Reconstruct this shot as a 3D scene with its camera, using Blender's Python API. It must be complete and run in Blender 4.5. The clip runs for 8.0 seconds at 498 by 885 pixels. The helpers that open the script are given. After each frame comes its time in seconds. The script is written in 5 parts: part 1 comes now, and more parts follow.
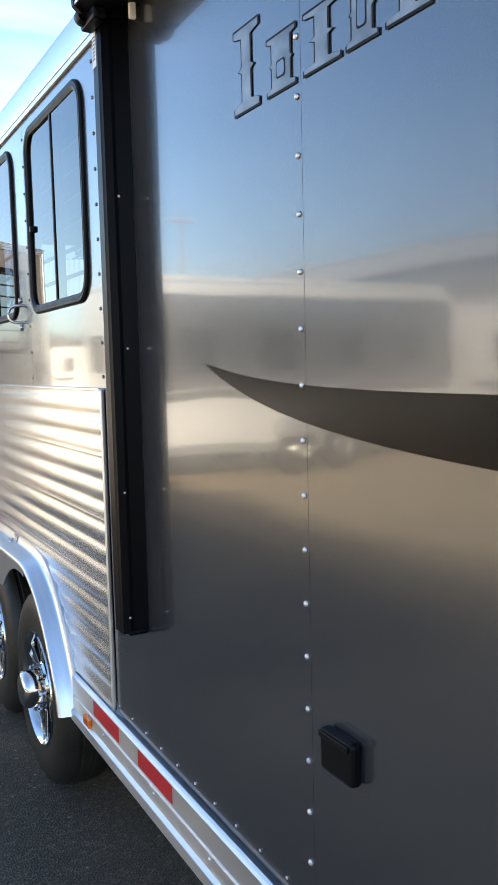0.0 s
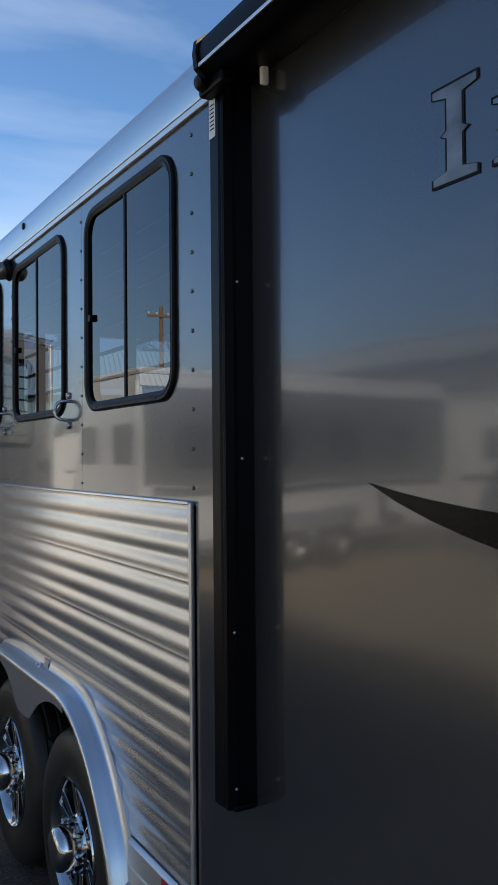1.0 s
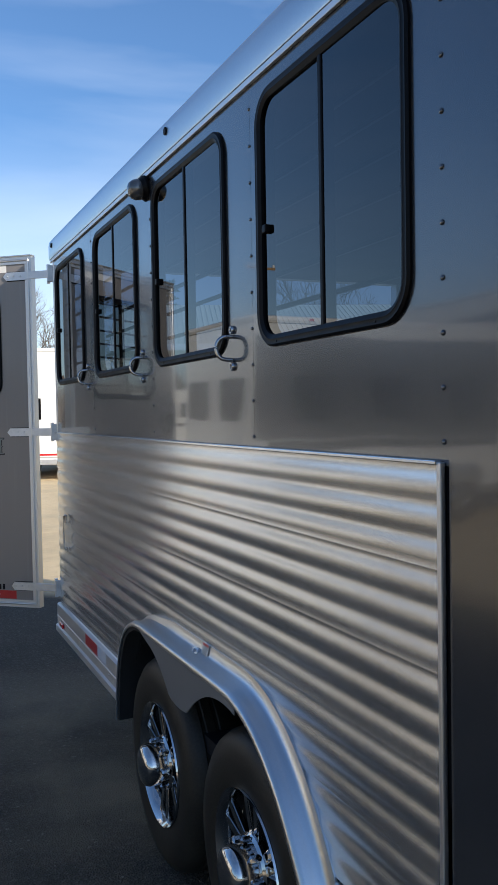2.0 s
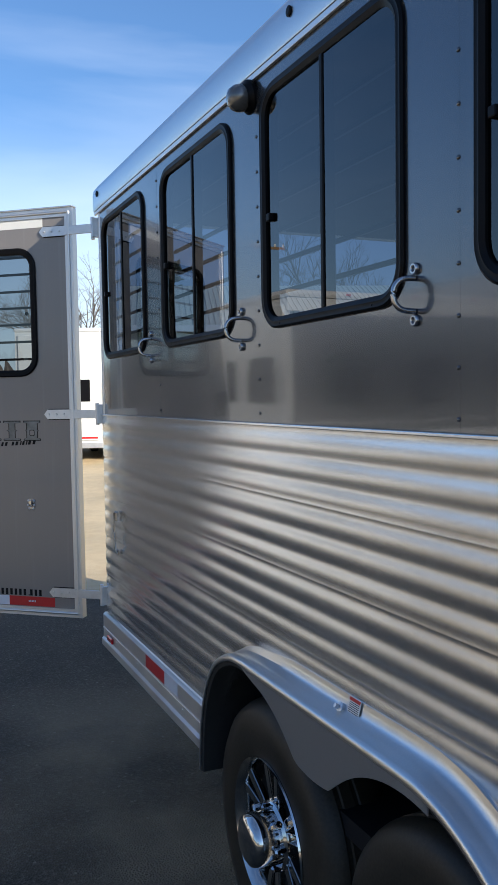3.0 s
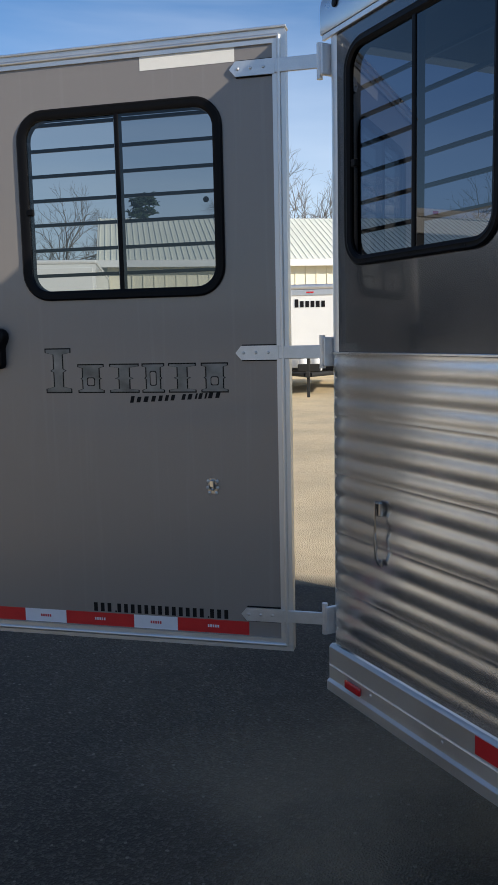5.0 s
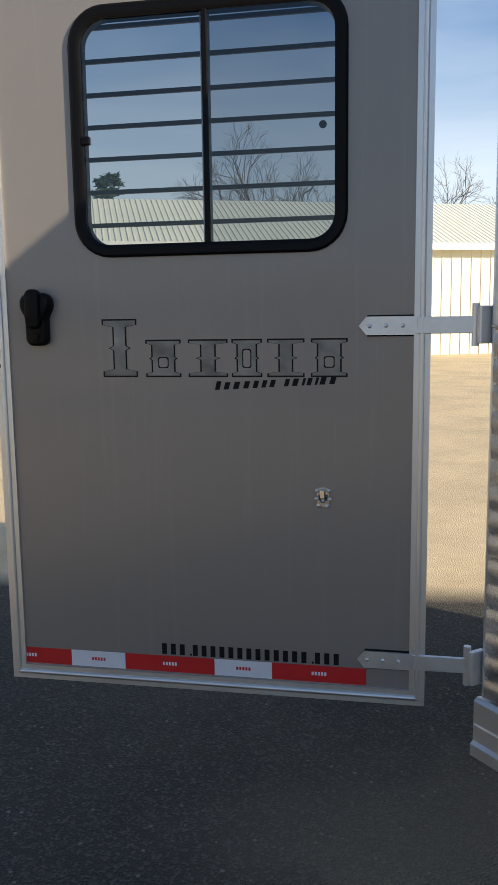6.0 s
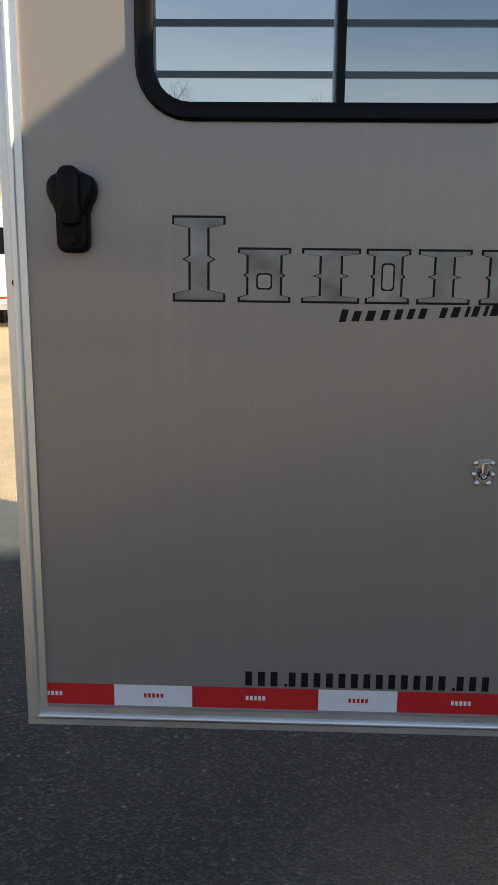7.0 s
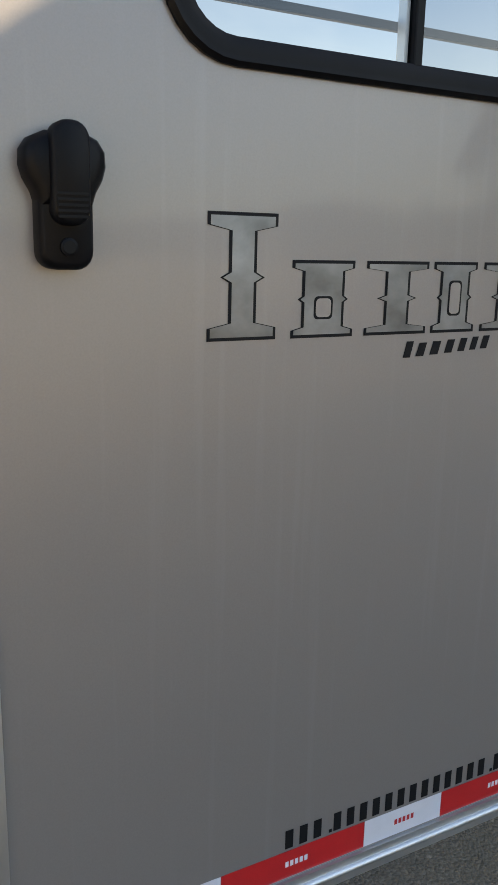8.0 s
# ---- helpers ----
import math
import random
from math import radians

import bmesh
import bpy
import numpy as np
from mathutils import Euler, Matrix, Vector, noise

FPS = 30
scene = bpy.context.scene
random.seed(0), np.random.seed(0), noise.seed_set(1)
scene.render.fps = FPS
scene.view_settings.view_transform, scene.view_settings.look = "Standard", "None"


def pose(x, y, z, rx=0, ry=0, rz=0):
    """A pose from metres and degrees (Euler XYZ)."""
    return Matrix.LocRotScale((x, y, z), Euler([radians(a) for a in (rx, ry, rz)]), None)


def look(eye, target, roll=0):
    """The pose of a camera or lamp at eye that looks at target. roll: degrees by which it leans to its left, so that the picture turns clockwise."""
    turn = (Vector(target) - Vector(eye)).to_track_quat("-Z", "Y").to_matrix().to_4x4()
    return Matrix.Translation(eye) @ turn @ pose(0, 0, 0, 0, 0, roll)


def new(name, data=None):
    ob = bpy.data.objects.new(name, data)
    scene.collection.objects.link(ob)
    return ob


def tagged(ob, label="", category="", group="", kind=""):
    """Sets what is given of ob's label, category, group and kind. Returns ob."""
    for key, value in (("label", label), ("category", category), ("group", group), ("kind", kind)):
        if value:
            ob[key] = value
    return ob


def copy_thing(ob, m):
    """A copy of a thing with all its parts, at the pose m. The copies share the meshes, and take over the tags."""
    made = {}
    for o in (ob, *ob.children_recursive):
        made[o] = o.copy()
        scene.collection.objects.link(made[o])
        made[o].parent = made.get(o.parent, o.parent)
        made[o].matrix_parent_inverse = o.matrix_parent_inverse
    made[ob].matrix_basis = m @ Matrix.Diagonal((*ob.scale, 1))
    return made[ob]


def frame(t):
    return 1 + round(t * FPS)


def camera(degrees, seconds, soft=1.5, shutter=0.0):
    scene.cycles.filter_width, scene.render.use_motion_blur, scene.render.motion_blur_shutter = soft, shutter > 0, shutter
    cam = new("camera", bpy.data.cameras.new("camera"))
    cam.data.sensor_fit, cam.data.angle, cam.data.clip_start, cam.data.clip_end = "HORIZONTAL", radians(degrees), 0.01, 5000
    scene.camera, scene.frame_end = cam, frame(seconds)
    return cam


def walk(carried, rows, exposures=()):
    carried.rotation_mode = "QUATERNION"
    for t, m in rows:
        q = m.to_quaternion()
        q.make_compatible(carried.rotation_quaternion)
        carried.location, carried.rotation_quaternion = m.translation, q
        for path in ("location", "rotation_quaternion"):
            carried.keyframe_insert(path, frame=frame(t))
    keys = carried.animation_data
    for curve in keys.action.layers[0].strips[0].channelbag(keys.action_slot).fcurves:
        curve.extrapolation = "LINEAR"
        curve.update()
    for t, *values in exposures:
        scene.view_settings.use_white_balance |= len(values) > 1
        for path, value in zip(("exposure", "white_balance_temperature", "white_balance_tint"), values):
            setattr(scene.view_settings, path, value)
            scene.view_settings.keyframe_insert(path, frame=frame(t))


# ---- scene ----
cam = camera(33.3, 8.0)
PATH = [
    (0, (0.204, 0.665, 1.708), (1.145, 2.42, 1.523), -1.4),
    (0.3, (0.184, 0.787, 1.747), (1.184, 2.519, 1.744), -0.2),
    (0.5, (0.153, 0.877, 1.76), (1.165, 2.601, 1.805), 0.1),
    (0.7, (0.102, 0.982, 1.763), (1.117, 2.704, 1.806), -0.1),
    (1, (0.051, 1.157, 1.764), (1.063, 2.882, 1.797), -0.5),
    (1.5, (0.05, 1.474, 1.736), (0.934, 3.268, 1.724), -0.6),
    (1.7, (0.058, 1.601, 1.749), (0.883, 3.423, 1.711), -0.8),
    (2.8, (-0.008, 2.422, 1.725), (0.801, 4.247, 1.61), -1.1),
    (3, (-0.023, 2.599, 1.729), (0.787, 4.424, 1.617), -0.9),
    (3.2, (-0.07, 2.76, 1.732), (0.745, 4.583, 1.614), -0.7),
    (3.5, (-0.159, 3.011, 1.7), (0.662, 4.83, 1.565), -0.5),
    (4, (-0.327, 3.465, 1.693), (0.517, 5.27, 1.513), -0.1),
    (4.5, (-0.418, 3.955, 1.693), (0.468, 5.736, 1.488), -0.6),
    (5, (-0.485, 4.348, 1.71), (0.399, 6.124, 1.454), -1.2),
    (5.2, (-0.493, 4.509, 1.677), (0.369, 6.292, 1.403), -1.3),
    (6.3, (-0.613, 5.389, 1.662), (0.409, 7.082, 1.36), -0.4),
    (6.5, (-0.624, 5.572, 1.635), (0.432, 7.24, 1.316), -0.1),
    (7, (-0.691, 6.015, 1.597), (0.525, 7.543, 1.167), 0.6),
    (7.3, (-0.756, 6.299, 1.599), (0.646, 7.643, 1.127), 0.7),
    (7.5, (-0.777, 6.492, 1.603), (0.765, 7.672, 1.124), 0.8),
    (8, (-0.768, 6.964, 1.637), (1.056, 7.643, 1.175), 1.3),
]
# seconds, stops, kelvin, tint: the phone's automatic exposure
EXPOSURES = [(0.0, 2.05, 7100, 10), (0.4, 1.5, 6800, 10), (1.0, 0.48, 6350, 10), (1.5, 0.33, 6150, 10), (3.0, 0.51, 6000, 10), (4.0, 0.43, 5950, 10), (5.0, 0.16, 6150, 10), (6.5, 0.70, 7200, 10), (7.0, 0.85, 7550, 10), (7.5, 1.08, 7650, 10), (8.0, 1.68, 7800, 10)]
walk(cam, [(t, look(eye, target, roll)) for t, eye, target, roll in PATH], EXPOSURES)

# ---- light ----
SUN = Vector((0.398, -0.840, 0.372)).normalized()
world = bpy.data.worlds.new("sky")
scene.world = world
world.use_nodes = True
wt = world.node_tree
wt.nodes.clear()
wo = wt.nodes.new("ShaderNodeOutputWorld")
wb = wt.nodes.new("ShaderNodeBackground")
sky = wt.nodes.new("ShaderNodeTexSky")
sky.sky_type = "NISHITA"
sky.sun_disc = False
sky.sun_elevation = math.asin(SUN.z)
sky.sun_rotation = math.atan2(SUN.x, SUN.y)
sky.air_density, sky.dust_density, sky.ozone_density = 1.0, 0.8, 2.0
wc = wt.nodes.new("ShaderNodeTexCoord")
wm = wt.nodes.new("ShaderNodeMapping")
wm.inputs["Scale"].default_value = (1.2, 2.6, 7.0)
wm.inputs["Rotation"].default_value = (0.0, 0.15, 0.5)
wn = wt.nodes.new("ShaderNodeTexNoise")
wn.inputs["Scale"].default_value, wn.inputs["Detail"].default_value, wn.inputs["Roughness"].default_value = 1.5, 5.0, 0.5
wn.inputs["Distortion"].default_value = 0.35
wr = wt.nodes.new("ShaderNodeMapRange")
wr.inputs["From Min"].default_value, wr.inputs["From Max"].default_value = 0.40, 0.82
wr.inputs["To Max"].default_value = 0.32
wx = wt.nodes.new("ShaderNodeMix")
wx.data_type = "RGBA"
wx.inputs[7].default_value = (9.0, 9.6, 10.4, 1)
wt.links.new(wc.outputs["Generated"], wm.inputs["Vector"])
wt.links.new(wm.outputs["Vector"], wn.inputs["Vector"])
wt.links.new(wn.outputs["Fac"], wr.inputs["Value"])
wh = wt.nodes.new("ShaderNodeMix")
wh.data_type, wh.blend_type = "RGBA", "MULTIPLY"
wh.inputs[0].default_value = 1.0
wh.inputs[7].default_value = (0.86, 1.06, 1.26, 1)
wt.links.new(sky.outputs["Color"], wh.inputs[6])
wt.links.new(wh.outputs[2], wx.inputs[6])
# pale haze towards the horizon
wz = wt.nodes.new("ShaderNodeSeparateXYZ")
wt.links.new(wc.outputs["Generated"], wz.inputs[0])
wv = wt.nodes.new("ShaderNodeMapRange")
wv.inputs["From Min"].default_value, wv.inputs["From Max"].default_value = 0.01, 0.32
wv.inputs["To Min"].default_value, wv.inputs["To Max"].default_value = 0.75, 0.0
wt.links.new(wz.outputs["Z"], wv.inputs["Value"])
wy = wt.nodes.new("ShaderNodeMix")
wy.data_type = "RGBA"
wy.inputs[7].default_value = (8.6, 9.0, 9.2, 1)
# thinner haze and cloud to the west
ww = wt.nodes.new("ShaderNodeMapRange")
ww.inputs["From Min"].default_value, ww.inputs["From Max"].default_value = -0.25, 0.25
ww.inputs["To Min"].default_value, ww.inputs["To Max"].default_value = 0.28, 1.0
wt.links.new(wz.outputs["X"], ww.inputs["Value"])
wq = wt.nodes.new("ShaderNodeMath")
wq.operation = "MULTIPLY"
wt.links.new(wr.outputs["Result"], wq.inputs[0])
wt.links.new(ww.outputs["Result"], wq.inputs[1])
wt.links.new(wq.outputs[0], wx.inputs[0])
wk = wt.nodes.new("ShaderNodeMath")
wk.operation = "MULTIPLY"
wt.links.new(wv.outputs["Result"], wk.inputs[0])
wt.links.new(ww.outputs["Result"], wk.inputs[1])
wt.links.new(wk.outputs[0], wy.inputs[0])
wt.links.new(wx.outputs[2], wy.inputs[6])
wt.links.new(wy.outputs[2], wb.inputs["Color"])
wb.inputs["Strength"].default_value = 0.102
wt.links.new(wb.outputs["Background"], wo.inputs["Surface"])
sun = new("sun", bpy.data.lights.new("sun", "SUN"))
sun.data.energy, sun.data.angle, sun.data.color = 5.0, radians(0.5), (1.0, 0.87, 0.68)
sun.matrix_world = look(SUN * 40, (0, 0, 0))

# ---- materials ----
GROUND = 0.05


def material(name, colour, rough=0.5, metal=0.0, coat=0.0, vary=0.12, size=6.0, fine=120.0, bump=0.0, wave=0.0, wave_size=1.5, tint=None, stretch=(1, 1, 1), random_piece=0.0, rough_vary=0.1, grainy=None, streak=0.0, spec=0.5):
    """A painted, metal or mineral surface with variation at two scales, fine relief and, for sheet metal, slow waves."""
    m = bpy.data.materials.new(name)
    m.use_nodes = True
    t = m.node_tree
    b = t.nodes["Principled BSDF"]
    b.inputs["Metallic"].default_value = metal
    b.inputs["Specular IOR Level"].default_value = spec
    b.inputs["Coat Weight"].default_value = coat
    b.inputs["Coat Roughness"].default_value = 0.05
    c = t.nodes.new("ShaderNodeTexCoord")
    mp = t.nodes.new("ShaderNodeMapping")
    mp.inputs["Scale"].default_value = stretch
    t.links.new(c.outputs["Object"], mp.inputs["Vector"])
    n1 = t.nodes.new("ShaderNodeTexNoise")
    n1.inputs["Scale"].default_value, n1.inputs["Detail"].default_value = size, 5.0
    n2 = t.nodes.new("ShaderNodeTexNoise")
    n2.inputs["Scale"].default_value, n2.inputs["Detail"].default_value = fine, 3.0
    for n in (n1, n2):
        t.links.new(mp.outputs["Vector"], n.inputs["Vector"])
    ramp = t.nodes.new("ShaderNodeMix")
    ramp.data_type = "RGBA"
    dark = tuple(v * (1 - vary) for v in colour)
    light = tuple(min(1.0, v * (1 + vary)) for v in (tint or colour))
    ramp.inputs[6].default_value, ramp.inputs[7].default_value = (*dark, 1), (*light, 1)
    t.links.new(n1.outputs["Fac"], ramp.inputs[0])
    grain = t.nodes.new("ShaderNodeMix")
    grain.data_type, grain.blend_type = "RGBA", "OVERLAY"
    grain.inputs[0].default_value = min(1.0, vary * 1.5) if grainy is None else grainy
    t.links.new(ramp.outputs[2], grain.inputs[6])
    t.links.new(n2.outputs["Color"], grain.inputs[7])
    bw = t.nodes.new("ShaderNodeRGBToBW")
    t.links.new(n2.outputs["Color"], bw.inputs[0])
    t.links.new(bw.outputs[0], grain.inputs[7])
    out = grain.outputs[2]
    if streak:
        # pale dried water runs
        ms = t.nodes.new("ShaderNodeMapping")
        ms.inputs["Scale"].default_value = (46, 46, 1.3)
        ns = t.nodes.new("ShaderNodeTexNoise")
        ns.inputs["Scale"].default_value, ns.inputs["Detail"].default_value = 1.0, 3.0
        rs = t.nodes.new("ShaderNodeMapRange")
        rs.inputs["From Min"].default_value, rs.inputs["From Max"].default_value, rs.inputs["To Max"].default_value = 0.58, 0.70, streak
        xs = t.nodes.new("ShaderNodeMix")
        xs.data_type = "RGBA"
        xs.inputs[7].default_value = (0.62, 0.61, 0.60, 1)
        t.links.new(c.outputs["Object"], ms.inputs["Vector"])
        t.links.new(ms.outputs["Vector"], ns.inputs["Vector"])
        t.links.new(ns.outputs["Fac"], rs.inputs["Value"])
        t.links.new(rs.outputs["Result"], xs.inputs[0])
        t.links.new(out, xs.inputs[6])
        out = xs.outputs[2]
    if random_piece:
        info = t.nodes.new("ShaderNodeObjectInfo")
        hsv = t.nodes.new("ShaderNodeHueSaturation")
        mr = t.nodes.new("ShaderNodeMapRange")
        mr.inputs["To Min"].default_value, mr.inputs["To Max"].default_value = 1 - random_piece, 1 + random_piece
        t.links.new(info.outputs["Random"], mr.inputs["Value"])
        t.links.new(mr.outputs["Result"], hsv.inputs["Value"])
        t.links.new(out, hsv.inputs["Color"])
        out = hsv.outputs["Color"]
    t.links.new(out, b.inputs["Base Color"])
    rr = t.nodes.new("ShaderNodeMapRange")
    rr.inputs["To Min"].default_value, rr.inputs["To Max"].default_value = max(0.02, rough * (1 - rough_vary * 2)), min(1.0, rough * (1 + rough_vary * 2))
    t.links.new(n1.outputs["Fac"], rr.inputs["Value"])
    t.links.new(rr.outputs["Result"], b.inputs["Roughness"])
    last = None
    if wave:
        n3 = t.nodes.new("ShaderNodeTexNoise")
        n3.inputs["Scale"].default_value, n3.inputs["Detail"].default_value = wave_size, 1.0
        t.links.new(c.outputs["Object"], n3.inputs["Vector"])
        bp = t.nodes.new("ShaderNodeBump")
        bp.inputs["Strength"].default_value, bp.inputs["Distance"].default_value = 1.0, wave
        t.links.new(n3.outputs["Fac"], bp.inputs["Height"])
        last = bp
    if bump:
        bp = t.nodes.new("ShaderNodeBump")
        bp.inputs["Strength"].default_value, bp.inputs["Distance"].default_value = 0.6, bump
        t.links.new(n2.outputs["Fac"], bp.inputs["Height"])
        if last:
            t.links.new(last.outputs["Normal"], bp.inputs["Normal"])
        last = bp
    if last:
        t.links.new(last.outputs["Normal"], b.inputs["Normal"])
        if coat:
            t.links.new(last.outputs["Normal"], b.inputs["Coat Normal"])
    return m


def glass(name, tint, rough=0.0, ior=1.6):
    """A thin tinted pane: a mirror by Fresnel, else see-through."""
    m = bpy.data.materials.new(name)
    m.use_nodes = True
    t = m.node_tree
    t.nodes.clear()
    o = t.nodes.new("ShaderNodeOutputMaterial")
    tr = t.nodes.new("ShaderNodeBsdfTransparent")
    tr.inputs[0].default_value = (*tint, 1)
    g = t.nodes.new("ShaderNodeBsdfGlossy")
    g.inputs["Roughness"].default_value = rough
    f = t.nodes.new("ShaderNodeFresnel")
    f.inputs["IOR"].default_value = ior
    mx = t.nodes.new("ShaderNodeMixShader")
    t.links.new(f.outputs[0], mx.inputs[0])
    t.links.new(tr.outputs[0], mx.inputs[1])
    t.links.new(g.outputs[0], mx.inputs[2])
    t.links.new(mx.outputs[0], o.inputs["Surface"])
    return m


PEWTER = material("pewter metallic paint", (0.095, 0.100, 0.109), 0.22, 0.7, 0.6, 0.05, 1.4, 420, 0, 0.0024, 2.2, grainy=0.0)
# lighter copy of PEWTER for the door, its brighter light put into the colour
DOORPAINT = material("pewter paint, lighter door copy", (0.245, 0.222, 0.208), 0.38, 0.26, 0.28, 0.07, 1.4, 420, 0, 0.0012, 2.0, streak=0.03)
ALU = material("bare rolled aluminium", (0.74, 0.74, 0.735), 0.25, 1.0, 0, 0.06, 5, 260, 0, 0.0002, 5.0, stretch=(1, 0.25, 1))
# the rolling grain runs lengthways, so gloss spreads up and down
grain_way = ALU.node_tree.nodes.new("ShaderNodeCombineXYZ")
grain_way.inputs["Z"].default_value = 1.0
ALU.node_tree.links.new(grain_way.outputs[0], ALU.node_tree.nodes["Principled BSDF"].inputs["Tangent"])
ALU.node_tree.nodes["Principled BSDF"].inputs["Anisotropic"].default_value = 0.85
FENDER = material("satin fender aluminium", (0.60, 0.61, 0.62), 0.30, 1.0, 0, 0.08, 5, 200, 0.00003, 0.0006, 3.0)
MILL = material("mill finish aluminium extrusion", (0.70, 0.70, 0.70), 0.46, 1.0, 0, 0.08, 8, 300, 0.00005, stretch=(1, 1, 0.3))
ROOFALU = material("satin roof aluminium", (0.52, 0.55, 0.58), 0.30, 0.9, 0, 0.06, 5, 200, 0.00004)
GALV = material("galvanised hinge steel", (0.66, 0.67, 0.69), 0.42, 0.9, 0, 0.14, 30, 260, 0.00008)
TIE = material("dull stainless tie ring", (0.42, 0.42, 0.43), 0.25, 1.0, 0, 0.1, 20, 200)
CHROME = material("polished chrome", (0.56, 0.56, 0.56), 0.10, 1.0, 0, 0.03, 5, 100)
BLACK = material("satin black plastic", (0.004, 0.004, 0.005), 0.42, 0, 0, 0.2, 20, 300, 0.0001, spec=0.12)
ARM = material("black anodised awning arm", (0.0035, 0.0035, 0.005), 0.35, 0.0, 0.0, 0.2, 20, 300, 0.00005, spec=0.1)
RUBBER = material("black tyre rubber", (0.008, 0.008, 0.007), 0.5, 0, 0, 0.6, 5, 120, 0.0005, tint=(0.030, 0.025, 0.018), spec=0.3)
# near-black: the shade under the body and in the wells is in this colour
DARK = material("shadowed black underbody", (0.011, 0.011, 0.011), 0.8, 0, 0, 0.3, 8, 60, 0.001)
# lining darkened to near black, the interior's shade put into its colour
SHADE_LINING = material("near-black lining holding interior shade", (0.008, 0.009, 0.012), 0.6, 0.0, 0, 0.1, 4, 80, spec=0.2)
SLAT = material("black painted window bar", (0.010, 0.010, 0.012), 0.4, 0.2, 0, 0.2, 20, 200)
RED = material("red reflective tape", (0.52, 0.018, 0.02), 0.35, 0, 0.3, 0.1, 30, 500, 0.00008)
WHITE = material("white reflective tape", (0.66, 0.67, 0.72), 0.35, 0, 0.3, 0.08, 30, 500, 0.00008)
STICKER = material("white paper label", (0.72, 0.71, 0.68), 0.5, 0, 0, 0.05, 30, 300)
YELLOW = material("yellow warning print", (0.75, 0.55, 0.05), 0.5, 0, 0, 0.05, 30, 300)
INK = material("black vinyl print", (0.008, 0.008, 0.009), 0.6, 0, 0, 0.2, 40, 300, spec=0.15)
STRIPE = material("glossy black vinyl stripe", (0.004, 0.004, 0.0045), 0.2, 0, 0.0, 0.2, 3, 300, 0, 0.002, 2.2, spec=0.1)
LOGO = material("brushed silver vinyl", (0.036, 0.038, 0.041), 0.34, 0.6, 0.0, 0.95, 13, 200, stretch=(1.0, 1.0, 1.4), tint=(0.17, 0.175, 0.18), grainy=0.05)
REDLENS = material("red marker lens", (0.5, 0.01, 0.012), 0.12, 0, 0.8, 0.1, 60, 200)
AMBER = material("amber marker lens", (0.75, 0.16, 0.01), 0.12, 0, 0.8, 0.1, 60, 200)
LENS = material("ribbed clear lamp lens", (0.13, 0.13, 0.13), 0.15, 0.5, 0.6, 0.15, 40, 200)
TINT = glass("tinted window glass", (0.075, 0.11, 0.17), ior=1.7)
DOORGLASS = glass("tinted door glass", (0.37, 0.40, 0.41), ior=1.7)
SASHGLASS = glass("doubled tinted sash glass", (0.25, 0.28, 0.30), ior=1.7)
WHITEPAINT = material("white trailer paint", (0.74, 0.74, 0.73), 0.35, 0, 0.4, 0.06, 1.5, 60)
CREAM = material("cream ribbed barn steel", (0.76, 0.72, 0.58), 0.5, 0, 0, 0.06, 0.6, 30)
BARNROOF = material("pale green barn roof steel", (0.80, 0.80, 0.69), 0.6, 0.0, 0, 0.08, 0.5, 20)
BARK = material("grey brown bark", (0.13, 0.11, 0.09), 0.9, 0, 0, 0.3, 6, 60, 0.002)
NEEDLE = material("dark evergreen needles", (0.03, 0.055, 0.03), 0.7, 0, 0, 0.4, 3, 40)
WOODS = material("leafless winter woods", (0.10, 0.085, 0.075), 0.9, 0, 0, 0.35, 0.2, 2)
GREYPAINT = material("dark grey trailer paint", (0.085, 0.085, 0.09), 0.35, 0.2, 0.3, 0.08, 1.5, 60)
POLEWOOD = material("weathered pole wood", (0.30, 0.19, 0.10), 0.85, 0, 0, 0.2, 3, 40, 0.003)
NAVY = material("dark pickup paint", (0.02, 0.022, 0.028), 0.25, 0.2, 1.0, 0.1, 2, 60)


